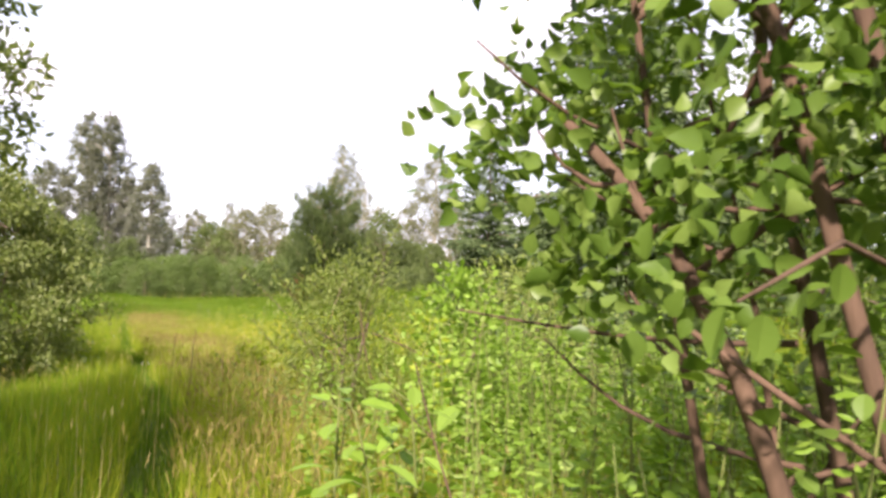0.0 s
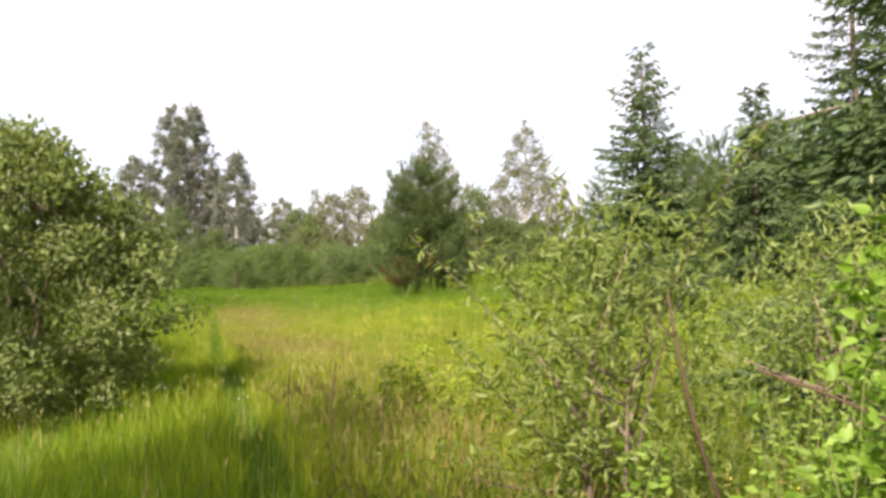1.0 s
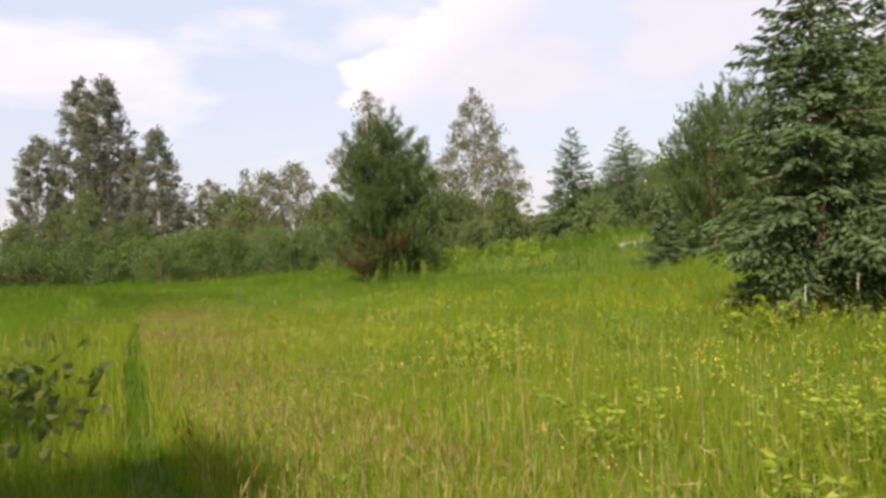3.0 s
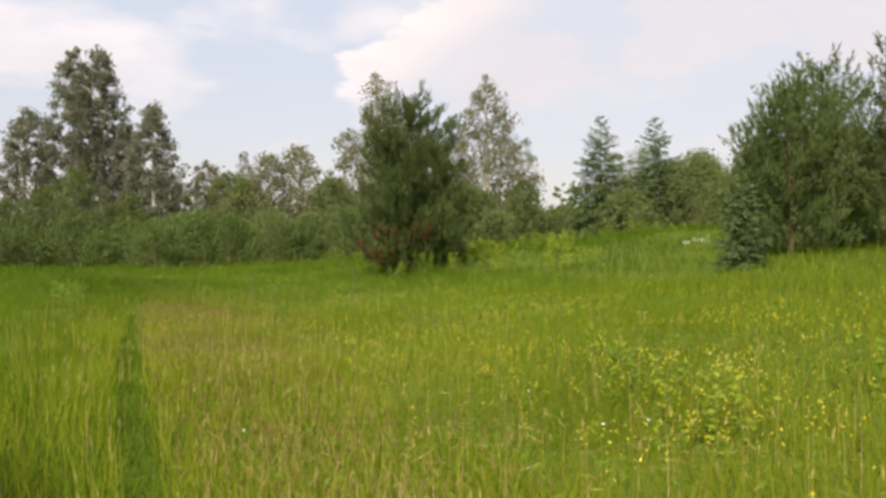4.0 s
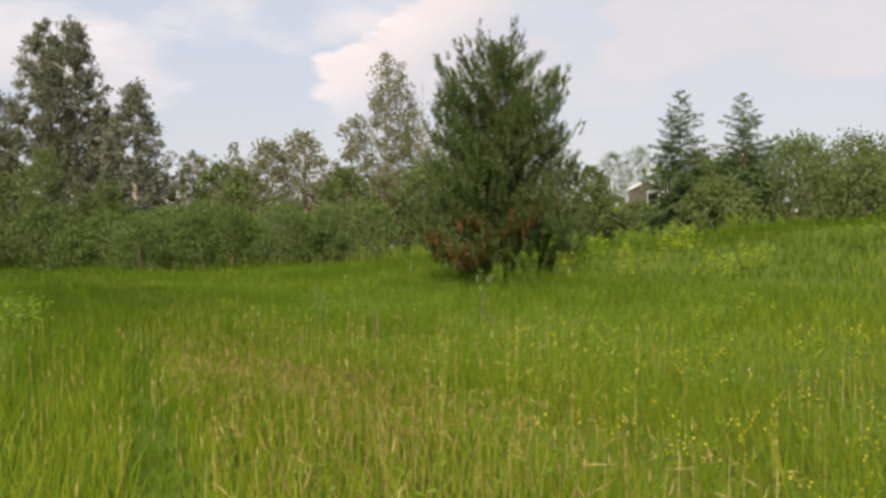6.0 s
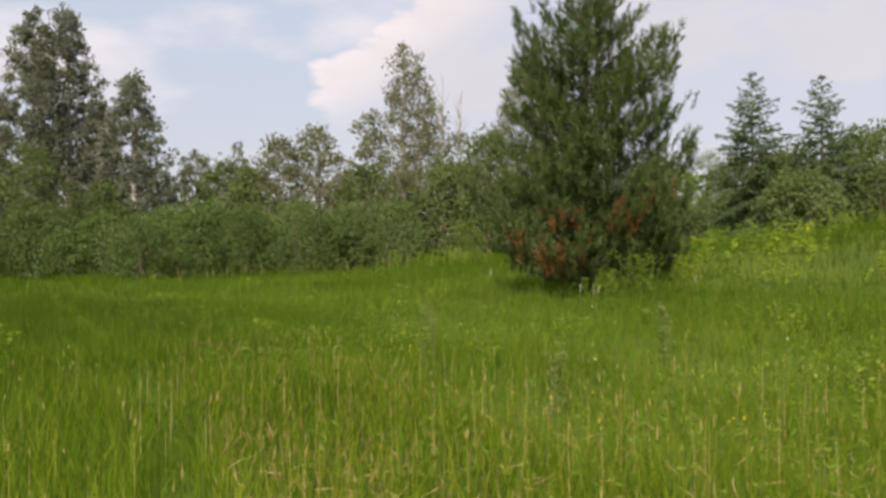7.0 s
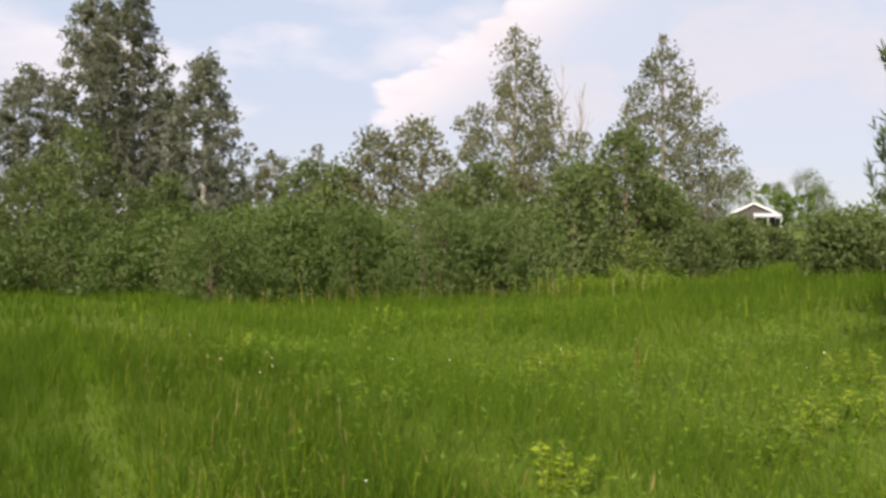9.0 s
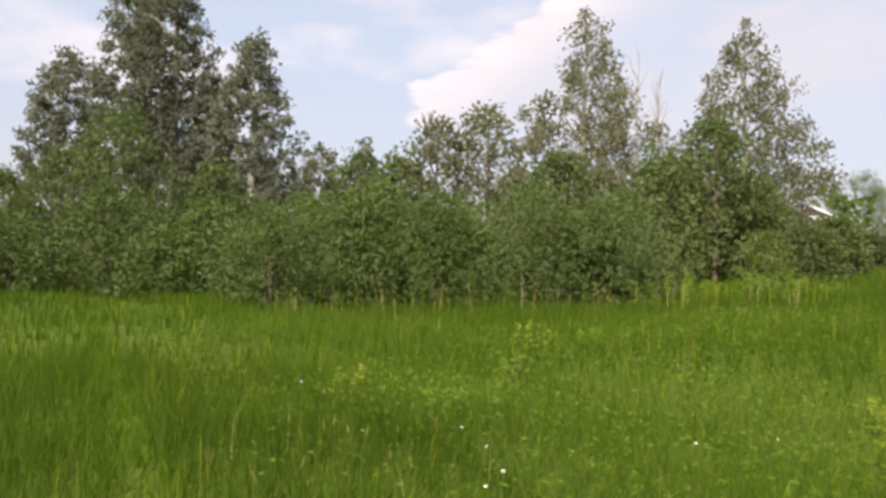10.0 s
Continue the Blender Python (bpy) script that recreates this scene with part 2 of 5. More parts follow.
M_PINE = leaf_material("pine needles", (0.036, 0.054, 0.016), (0.058, 0.085, 0.024), (0.107, 0.136, 0.047), 0.3, 0.5, 0.25)
M_DEAD = leaf_material("dead pine needles", (0.075, 0.04, 0.015), (0.105, 0.055, 0.02), (0.15, 0.08, 0.03), 0.2, 0.6, 0.2)
M_BARK = rough_material("grey brown bark", (0.07, 0.05, 0.035), (0.2, 0.15, 0.11), scale=5, stretch=(1, 1, 0.25))
M_PALEBARK = rough_material("pale aspen bark", (0.16, 0.15, 0.12), (0.38, 0.36, 0.30), scale=4, stretch=(1, 1, 0.5))
M_REDBARK = rough_material("reddish bark", (0.035, 0.023, 0.016), (0.115, 0.072, 0.048), scale=5, stretch=(1, 1, 0.2))
M_STEM = rough_material("green stems", (0.07, 0.095, 0.025), (0.13, 0.14, 0.045), scale=9, bump=0.1)
M_POST = rough_material("weathered stakes", (0.3, 0.27, 0.2), (0.5, 0.46, 0.36), scale=9, stretch=(1, 1, 0.15))
M_WALL = rough_material("white boards", (0.62, 0.62, 0.6), (0.8, 0.8, 0.78), scale=2, bump=0.1)
M_ROOF = rough_material("pale metal roof", (0.36, 0.36, 0.37), (0.52, 0.52, 0.53), scale=1.5, rough=0.45, bump=0.1)
M_PANE = rough_material("dark window glass", (0.02, 0.025, 0.03), (0.04, 0.05, 0.06), scale=1, rough=0.1, bump=0.0)

# ---------------------------------------------------------------- the ground
TRAIL_Y = (-10, 5.8, 9.06, 12.7, 14.46, 20.1, 22.2, 24.5, 31.9, 37.3, 42.6, 47.4, 49.4, 54, 62, 75, 300)
TRAIL_X = (3.6, -2.01, -3.17, -4.28, -4.86, -7.15, -8.05, -9.03, -11.96, -13.88, -15.7, -17.62, -18.72, -21.02, -25.32, -32.72, -169.72)


def trail(y):
    return np.interp(y, TRAIL_Y, TRAIL_X)


def lumps(x, y):
    return 0.05 * np.sin(x * 0.9 + 1.3 * np.sin(y * 0.37)) + 0.05 * np.sin(y * 0.71 + 1.7 * np.sin(x * 0.31)) \
        + 0.03 * np.sin(x * 2.1 + y * 1.3) + 0.02 * np.sin(y * 2.9 - x * 1.1)


def gz(x, y):
    """Height of the ground: the trail dips slowly, the meadow lies flat to the hedge, a bank rises on the other side."""
    x, y = np.asarray(x, float), np.asarray(y, float)
    base = np.interp(y, (-20, 5, 14, 25, 38, 50, 62, 75, 120), (-0.75, -0.80, -0.90, -1.15, -1.42, -1.6, -1.5, -1.4, -1.2))
    s = np.clip(x - trail(np.minimum(y, 62)), 0, None)
    rise = 3.7 * (1 - np.exp(-(s / np.interp(y, (12, 20, 30, 44), (30.0, 24.0, 24.0, 32.0))) ** 2)) * np.interp(y, (-20, 0, 30, 62, 84, 130), (0.3, 0.6, 1.0, 1.0, 0.62, 0.95))
    near = np.exp(-((np.asarray(x) + 15) ** 2 + (np.asarray(y) - 40) ** 2) / 90.0 ** 2)
    hill = 6.0 * np.exp(-((x - 43) ** 2 + (y - 234) ** 2) / 42.0 ** 2)
    return base + rise + hill + lumps(x, y) * near


def gz1(x, y):
    return float(gz(x, y))


def fast_mesh(name, verts, faces, smooth=False):
    """A mesh from arrays: verts n x 3, faces m x 3 or m x 4."""
    me = bpy.data.meshes.new(name)
    verts, faces = np.asarray(verts, np.float32), np.asarray(faces, np.int32)
    k = faces.shape[1]
    me.vertices.add(len(verts))
    me.vertices.foreach_set("co", verts.ravel())
    me.loops.add(faces.size)
    me.loops.foreach_set("vertex_index", faces.ravel())
    me.polygons.add(len(faces))
    me.polygons.foreach_set("loop_start", np.arange(len(faces), dtype=np.int32) * k)
    me.polygons.foreach_set("use_smooth", np.full(len(faces), smooth))
    me.update(calc_edges=True)
    return me


def put(name, me, mat, parent=None, label=""):
    if mat is not None and not me.materials:
        me.materials.append(mat)
    ob = new(name, me)
    if parent is not None:
        ob.parent = parent
    return tagged(ob, label=label)


def thing(name, x, y, label, category, group="", z=None, turn=0.0, kind=""):
    e = new(name)
    e.empty_display_size = 0.2
    e.matrix_world = pose(x, y, gz1(x, y) if z is None else z, 0, 0, turn)
    return tagged(e, label, category, group, kind)


def build_ground():
    near_x = np.arange(-75, 40.1, 0.8)
    near_y = np.arange(-12, 112.1, 0.8)
    far = np.array((4, 8, 13, 19, 26, 34, 43, 53, 64, 76, 90, 105, 125, 150, 190, 250, 350, 500, 800, 1500.0))
    xs = np.r_[near_x[0] - far[::-1], near_x, near_x[-1] + far]
    ys = np.r_[near_y[0] - far[::-1], near_y, near_y[-1] + far]
    X, Y = np.meshgrid(xs, ys)
    v = np.stack((X, Y, gz(X, Y)), -1).reshape(-1, 3)
    i = np.arange(len(ys) - 1)[:, None] * len(xs) + np.arange(len(xs) - 1)[None]
    i = i.ravel()
    f = np.stack((i, i + 1, i + 1 + len(xs), i + len(xs)), 1)
    g = put("ground", fast_mesh("ground", v, f, True), M_GROUND)
    tagged(g, "gently sloping meadow ground under tall green grass", "ground", kind="structure")


build_ground()


# ---------------------------------------------------------------- plant parts
def frames_for(d):
    """Two unit vectors across each direction d."""
    up = np.where(np.abs(d[:, 2:3]) > 0.9, np.array([[1.0, 0, 0]]), np.array([[0, 0, 1.0]]))
    a = np.cross(d, up)
    a /= np.linalg.norm(a, axis=1, keepdims=True) + 1e-9
    return a, np.cross(a, d)


def leaves_mesh(name, p, d, length, width, rng, fold=0.25, fine=False):
    """Pointed leaves at p along d, each two triangles folded along the rib."""
    n = len(p)
    d = d / (np.linalg.norm(d, axis=1, keepdims=True) + 1e-9)
    a, b = frames_for(d)
    ang = rng.uniform(0, 2 * np.pi, n)[:, None]
    side, up = np.cos(ang) * a + np.sin(ang) * b, -np.sin(ang) * a + np.cos(ang) * b
    L, W = np.broadcast_to(length, n)[:, None], np.broadcast_to(width, n)[:, None]
    if fine:
        rows = []
        for t, w in ((0.0, 0.0), (0.18, 0.36), (0.45, 0.5), (0.75, 0.3), (1.0, 0.0)):
            c = p + d * L * t - up * (L * 0.16 * t * t)
            rows += [c] if w == 0 else [c - side * W * w + up * W * w * fold * 2, c, c + side * W * w + up * W * w * fold * 2]
        v = np.stack(rows, 1).reshape(-1, 3)
        k = np.arange(n)[:, None] * 11
        tri = ((0, 2, 1), (0, 3, 2), (1, 2, 5), (1, 5, 4), (2, 3, 6), (2, 6, 5), (4, 5, 8), (4, 8, 7), (5, 6, 9), (5, 9, 8), (7, 8, 10), (8, 9, 10))
        return fast_mesh(name, v, np.concatenate([k + np.array([q]) for q in tri], 0), True)
    mid = p + d * L * 0.45 - up * W * fold
    v = np.stack((p, mid + side * W * 0.5 + up * W * fold * 2, p + d * L, mid - side * W * 0.5 + up * W * fold * 2), 1).reshape(-1, 3)
    k = np.arange(n)[:, None] * 4
    f = np.concatenate((k + np.array([[0, 1, 2]]), k + np.array([[0, 2, 3]])), 0)
    return fast_mesh(name, v, f)


def tube_mesh(name, pts, radii, sides=7):
    pts, radii = np.asarray(pts, float), np.asarray(radii, float)
    d = np.gradient(pts, axis=0)
    d /= np.linalg.norm(d, axis=1, keepdims=True) + 1e-9
    ref = np.array([0.3, 0.9, 0.1]) if abs(d[0, 2]) > 0.7 else np.array([0.0, 0, 1])
    a = np.cross(d, ref)
    a /= np.linalg.norm(a, axis=1, keepdims=True) + 1e-9
    b = np.cross(d, a)
    t = np.linspace(0, 2 * np.pi, sides, endpoint=False)
    ring = pts[:, None] + radii[:, None, None] * (np.cos(t)[None, :, None] * a[:, None] + np.sin(t)[None, :, None] * b[:, None])
    n = len(pts)
    v = np.r_[ring.reshape(-1, 3), pts[-1:] + d[-1:] * radii[-1]]
    f = []
    for i in range(n - 1):
        for j in range(sides):
            k = (j + 1) % sides
            f.append((i * sides + j, i * sides + k, (i + 1) * sides + k, (i + 1) * sides + j))
    for j in range(sides):
        f.append(((n - 1) * sides + j, (n - 1) * sides + (j + 1) % sides, n * sides, n * sides))
    me = bpy.data.meshes.new(name)
    me.from_pydata([tuple(q) for q in v], [], [q if q[2] != q[3] else q[:3] for q in f])
    me.polygons.foreach_set("use_smooth", np.full(len(me.polygons), True))
    return me


def curve_pts(a, b, bend, rng, n=6):
    a, b = np.asarray(a, float), np.asarray(b, float)
    t = np.linspace(0, 1, n)[:, None]
    off = rng.normal(0, bend, 3) * np.linalg.norm(b - a)
    return a + (b - a) * t + np.sin(np.pi * t) * off


def broadleaf(name, x, y, height, radius, profile, mat, bark, label, category="tree", group="", seed=0, leaf=0.16, wide=0.7,
              leaves=6000, clumps=90, limbs=7, bare=0.12, stems=1, trunk=None, clump=0.34, lean=(0, 0), droop=0.0, z=None, fine=False, fill=0.0):
    """A leafy tree or bush. profile: crown radius at fractions of the height, as (fraction, share of radius) pairs."""
    rng = np.random.default_rng(seed)
    e = thing(name, x, y, label, category, group, z=None if z is None else z)
    tr = trunk or 0.018 * height + 0.02
    lean = np.array((*lean, 0.0))
    fr, sh = zip(*profile)
    tops = []
    for s in range(stems):
        ang = rng.uniform(0, 6.28) + s * 6.28 / max(stems, 1)
        spread = 0.0 if stems == 1 else radius * rng.uniform(0.25, 0.6)
        top = np.array((math.cos(ang) * spread, math.sin(ang) * spread, height * (0.93 if s == 0 else rng.uniform(0.65, 0.9)))) + lean
        foot = np.array((math.cos(ang) * min(0.12, spread), math.sin(ang) * min(0.12, spread), -0.15))
        pts = curve_pts(foot, top, 0.02 if stems == 1 else 0.05, rng, 8)
        put("trunk" if stems == 1 else "stem", tube_mesh("trunk", pts, np.linspace(tr, tr * 0.12, 8) / (1 if stems == 1 else 1.6)), bark, e)
        tops.append(pts)
    # limbs run from a stem out to clumps of the crown
    cl = []
    golden = 2.39996
    # fill: how much more clumps sit where the crown is wide
    hs = np.linspace(bare, 1.0, 60)
    share = np.cumsum(np.interp(hs, fr, sh) ** fill)
    for i in range(clumps):
        h = float(np.interp((i + rng.uniform(0.1, 0.9)) / clumps * share[-1], share, hs))
        r = radius * np.interp(h, fr, sh) * math.sqrt(rng.uniform(0.12, 1.0)) * rng.uniform(0.8, 1.12)
        a = i * golden + rng.normal(0, 0.5)
        cl.append((r * math.cos(a), r * math.sin(a), h * height * rng.uniform(0.97, 1.02)))
    cl = np.array(cl) + lean * (np.array(cl)[:, 2:3] / height)
    order = rng.permutation(clumps)
    for i in order[:limbs]:
        tip = cl[i]
        pts = tops[int(rng.integers(stems))]
        z0 = max(0.15 * height, tip[2] - rng.uniform(0.1, 0.25) * height)
        start = np.array([np.interp(z0, pts[:, 2], pts[:, k]) for k in (0, 1)] + [z0])
        lp = curve_pts(start, tip, 0.07, rng, 5)
        put("limb", tube_mesh("limb", lp, np.linspace(tr * 0.4, tr * 0.08, 5), 5), bark, e)
    which = rng.integers(0, clumps, leaves)
    size = clump * (0.6 + 0.8 * rng.random(clumps)) * radius
    off = rng.normal(0, 1, (leaves, 3))
    off /= np.linalg.norm(off, axis=1, keepdims=True)
    off *= rng.random((leaves, 1)) ** 0.5
    p = cl[which] + off * size[which][:, None] * np.array((1, 1, 0.8))
    d = off * 0.6 + rng.normal(0, 0.6, (leaves, 3)) + np.array((0, 0, 0.15 - droop))
    ll = leaf * rng.uniform(0.6, 1.3, leaves)
    p[:, 2] = np.maximum(p[:, 2], 0.05)
    put("crown", leaves_mesh("crown", p, d, ll, ll * wide, rng, fine=fine), mat, e)
    return e


def spruce(x, y, height, radius, label, seed=0, boughs=230, dense=1.35, group="", low=0.03):
    """Many drooping boughs round a straight stem, each a flat hanging spray of needle twigs."""
    rng = np.random.default_rng(seed)
    e = thing("spruce_tree", x, y, label, "spruce", group)
    tp = np.stack((rng.normal(0, 0.02, 8), rng.normal(0, 0.02, 8), np.linspace(-0.15, height, 8)), 1)
    put("trunk", tube_mesh("trunk", tp, np.linspace(0.016 * height, 0.006, 8)), M_BARK, e)
    P, D, L = [], [], []
    tier = rng.uniform(0, 6.28)
    for w in range(boughs):
        h = low + (0.985 - low) * (1 - (1 - (w + rng.random()) / boughs) ** 0.75)
        shape = (1 - h) ** 0.8 * (0.82 + 0.18 * math.sin(h * 34 + tier))
        r = radius * shape * rng.uniform(0.7, 1.12) + 0.10
        a = w * 2.39996 + rng.normal(0, 0.3)
        out = np.array((math.cos(a), math.sin(a), 0))
        side = np.array((-math.sin(a), math.cos(a), 0))
        tilt = 0.75 * h - 0.15
        sag = 0.55 * (1 - h) * rng.uniform(0.6, 1.3)
        m = max(5, int(r * 12 * dense))
        t = np.linspace(0.1, 1, m)
        line = np.outer(t * r, out)
        line[:, 2] = h * height + r * (tilt * t - sag * t ** 1.6 + 0.2 * (1 - h) * t ** 4) + rng.normal(0, 0.03)
        tw = (0.09 + 0.42 * r * (1 - t) ** 0.7 * np.minimum(t * 3, 1)) * rng.uniform(0.7, 1.25, m)
        for sgn in (-1, 1, 0):
            d = out * 0.7 + side * sgn * 0.85 + np.array((0, 0, -0.22))
            d = d + rng.normal(0, 0.15, (m, 3))
            ln = tw if sgn else np.full(m, 0.16)
            k = np.maximum(1, np.round(ln / 0.12)).astype(int)
            for q in range(int(k.max())):
                on = k > q
                du = d[on] / np.linalg.norm(d[on], axis=1, keepdims=True)
                P.append(line[on] + du * 0.11 * q + rng.normal(0, 0.015, (on.sum(), 3)) + np.array((0, 0, -0.012 * q * q)))
                D.append(du + rng.normal(0, 0.22, du.shape) + np.array((0, 0, -0.12)))
                L.append(np.full(on.sum(), 0.18))
        if w % 9 == 0 and h < 0.8:
            bp = np.array([out * 0.02 + (0, 0, h * height), line[m // 2], line[-2]])
            put("bough", tube_mesh("bough", bp, np.array((0.022, 0.014, 0.005)), 5), M_BARK, e)
    P, D, L = np.concatenate(P), np.concatenate(D), np.concatenate(L)
    P[:, 2] = np.maximum(P[:, 2], 0.06)
    put("needles", leaves_mesh("needles", P, D, L * rng.uniform(0.75, 1.3, len(P)) / dense ** 0.4, 0.06 / dense ** 0.6, rng, 0.1), M_SPRUCE, e)
    return e


def pine(x, y, height, radius, label, seed=0, shoots=1500, needles=15, dead=0, tuft=0.19, group="", wide=0.03):
    """A bushy young pine: branches bent upwards, each shoot a brush of needles, upright candles at the top."""
    rng = np.random.default_rng(seed)
    e = thing("pine_tree", x, y, label, "pine", group)
    tp = np.stack((rng.normal(0, 0.03, 8), rng.normal(0, 0.03, 8), np.linspace(-0.15, height * 0.93, 8)), 1)
    put("trunk", tube_mesh("trunk", tp, np.linspace(0.02 * height, 0.012, 8)), M_REDBARK, e)
    fr = (0.0, 0.08, 0.2, 0.35, 0.55, 0.75, 0.9, 1.0)
    sh = (0.72, 0.9, 1.0, 1.03, 0.97, 0.78, 0.5, 0.16)
    n_br = 95
    br = []
    for i in range(n_br):
        h = 0.04 + 0.94 * (i + rng.random()) / n_br
        a = i * 2.39996 + rng.normal(0, 0.25)
        r = radius * np.interp(h, fr, sh) * rng.uniform(0.72, 1.1)
        rise = height * 0.075 + 0.10 * r
        br.append((h, a, r, rise))
        if i % 4 == 0:
            o = np.array((math.cos(a), math.sin(a), 0))
            bp = np.array([(0, 0, (h * height - rise * 0.6)), o * r * 0.55 + (0, 0, h * height - rise * 0.55), o * r * 0.97 + (0, 0, h * height)])
            bp[:, 2] = np.maximum(bp[:, 2], 0.1)
            put("branch", tube_mesh("branch", bp, np.array((0.035, 0.022, 0.007)), 5), M_REDBARK, e)
    br = np.array(br)
    w = br[:, 2] ** 1.5 + 0.25
    k = rng.choice(n_br, shoots, p=w / w.sum())
    t = rng.random(shoots) ** 0.6
    a = br[k, 1] + rng.normal(0, 0.19, shoots) * (1.3 - 0.5 * t)
    r = br[k, 2] * t
    z = br[k, 0] * height - br[k, 3] * (1 - t ** 2.2) + rng.normal(0, 0.14, shoots)
    base = np.stack((np.cos(a) * r, np.sin(a) * r, np.maximum(z, 0.12)), 1)
    sd = np.stack((np.cos(a) * 0.38, np.sin(a) * 0.38, np.full(shoots, 0.95)), 1) + rng.normal(0, 0.16, (shoots, 3))
    sd /= np.linalg.norm(sd, axis=1, keepdims=True)
    rep = np.repeat(np.arange(shoots), needles)
    along = rng.random(len(rep))
    P = base[rep] + sd[rep] * (along * rng.uniform(0.25, 0.5, shoots)[rep])[:, None]
    D = sd[rep] * 1.0 + rng.normal(0, 0.42, (len(rep), 3))
    brown = np.zeros(len(rep), bool)
    if dead:
        face = np.cos(br[:, 1] - 4.5) > 0.6
        patch = np.nonzero((br[:, 0] < 0.28) & (br[:, 0] > 0.11) & face)[0]
        patch = rng.choice(patch, min(dead, len(patch)), replace=False)
        brown = np.isin(k, patch)[rep] & ((rng.random(shoots) < 0.45) & (t < 0.88) & (t > 0.35))[rep]
    put("needles", leaves_mesh("needles", P[~brown], D[~brown], tuft * rng.uniform(0.7, 1.2, (~brown).sum()), wide, rng, 0.1), M_PINE, e)
    if brown.any():
        put("dead_needles", leaves_mesh("dead_needles", P[brown], D[brown], tuft * rng.uniform(0.7, 1.2, brown.sum()), 0.035, rng, 0.1), M_DEAD, e,
            "rust-brown dead needles inside the lower crown")
    return e


COLUMN = ((0.0, 0.6), (0.1, 0.95), (0.3, 1.08), (0.6, 0.93), (0.8, 0.68), (0.93, 0.4), (1.0, 0.15))
DOME = ((0.0, 0.75), (0.15, 0.95), (0.4, 1.0), (0.7, 0.85), (0.9, 0.5), (1.0, 0.2))
CONE = ((0.0, 0.9), (0.25, 1.0), (0.4, 0.95), (0.52, 0.8), (0.65, 0.56), (0.78, 0.34), (0.9, 0.19), (1.0, 0.05))
CROWN = ((0.0, 0.2), (0.25, 0.5), (0.45, 0.95), (0.65, 1.0), (0.85, 0.75), (1.0, 0.3))

# ---------------------------------------------------------------- tall trees behind the hedge
ASPEN_LABEL = "tall columnar aspen, fluttering leaves coloured grey-green for haze, behind the hedge"
for i, (x, y, h, r) in enumerate(((-43.5, 101.4, 20.0, 3.2), (-40.5, 100.2, 20.0, 3.1), (-47.2, 100, 14.2, 3.0), (-37.8, 99.5, 13.0, 2.0),
                                  (-33.6, 95.0, 13.9, 2.7), (-53.5, 97, 10.5, 2.6), (-59, 95, 12, 2.8))):
    broadleaf("aspen_tree", x, y, h, r, COLUMN, M_ASPEN, M_PALEBARK, ASPEN_LABEL, "aspen", "aspens behind the hedge", seed=20 + i, leaf=0.23, wide=0.8,
              leaves=int(12000 * h / 14 * r / 2.5), clumps=290, limbs=16, clump=0.17, bare=0.1, fill=0.8)
for i, (x, y, h, r, prof, n, lab) in enumerate((
        (-14.3, 105.4, 18.0, 6.6, CONE, 8600, "tall birch with thin airy top behind the hedge"),
        (-3.3, 109.2, 17.6, 6.5, CONE, 8600, "tall birch with thin airy top behind the hedge"),
        (-31.9, 121.5, 12.3, 1.7, COLUMN, 1500, "slim sparse young birch behind the hedge"),
        (-34.0, 113, 10.2, 3.0, DOME, 3200, "young birch with rounded crown behind the hedge"))):
    broadleaf("birch_tree", x, y, h, r, prof, M_BIRCH, M_PALEBARK, lab, "birch", "birches behind the hedge", seed=40 + i, leaf=0.25, wide=0.7,
              leaves=int(n * 2.2), clumps=330, limbs=20, clump=0.125, bare=0.1, fill=1.1)
for i, (x, y, h, r) in enumerate(((-23.2, 94.4, 9.0, 2.6), (-20.5, 94.7, 9.7, 2.6), (-25.2, 95, 7.0, 2.6), (-16.8, 90, 6.4, 2.6), (-11.6, 93, 6.6, 2.6), (-8.4, 95, 8.7, 2.5), (-1.2, 98, 3.1, 1.9),
                                  (-6.2, 97, 5.6, 2.6), (-28.5, 100, 7.8, 2.6), (-37, 108, 8.4, 3.0), (-4.6, 101, 5.2, 2.2), (-18.8, 97, 6.0, 2.6), (-14.2, 96, 6.2, 2.7), (-26.8, 98, 6.2, 2.4), (-9.9, 98, 6.8, 2.5))):
    broadleaf("rowan_tree", x, y, h, r, DOME, (M_BIRCH if i < 2 or i > 10 else M_BANK), M_BARK, "round-crowned small tree standing behind the hedge", "tree", "small trees behind the hedge",
              seed=60 + i, leaf=0.27, wide=0.65, leaves=3700, clumps=110, limbs=8, clump=0.28)

# ---------------------------------------------------------------- hedge across the far end of the meadow
rng0 = np.random.default_rng(5)
HEDGE_LABEL = "dense green hedge bush at the meadow's far edge"
hedge = []
for i, x in enumerate(np.arange(-66, -14.5, 2.3)):
    y = 75.5 + 0.012 * (x + 20) ** 2 * (x < -20) * 0.5 + rng0.normal(0, 1.1)
    hedge.append((x + rng0.normal(0, 0.8), y, rng0.uniform(1.9, 4.1), rng0.uniform(1.2, 2.5)))
for x in np.arange(-70, -12, 3.1):
    hedge.append((x + rng0.normal(0, 0.7), 83.5 + rng0.normal(0, 1.4) + 0.006 * (x + 20) ** 2, rng0.uniform(3.0, 4.5), rng0.uniform(1.9, 2.8)))
for i, (x, y, h, r) in enumerate(hedge):
    broadleaf("hedge_bush", x, y, h, r, DOME, (M_BUSH, M_BUSH, M_BANK, M_BUSH, M_HEDGE_PALE)[i % 5], M_BARK, HEDGE_LABEL, "bush", "hedge bushes", seed=100 + i, leaf=0.21, wide=0.5,
              leaves=2400, clumps=80, limbs=4, bare=0.03, stems=3, clump=0.26, trunk=0.05)
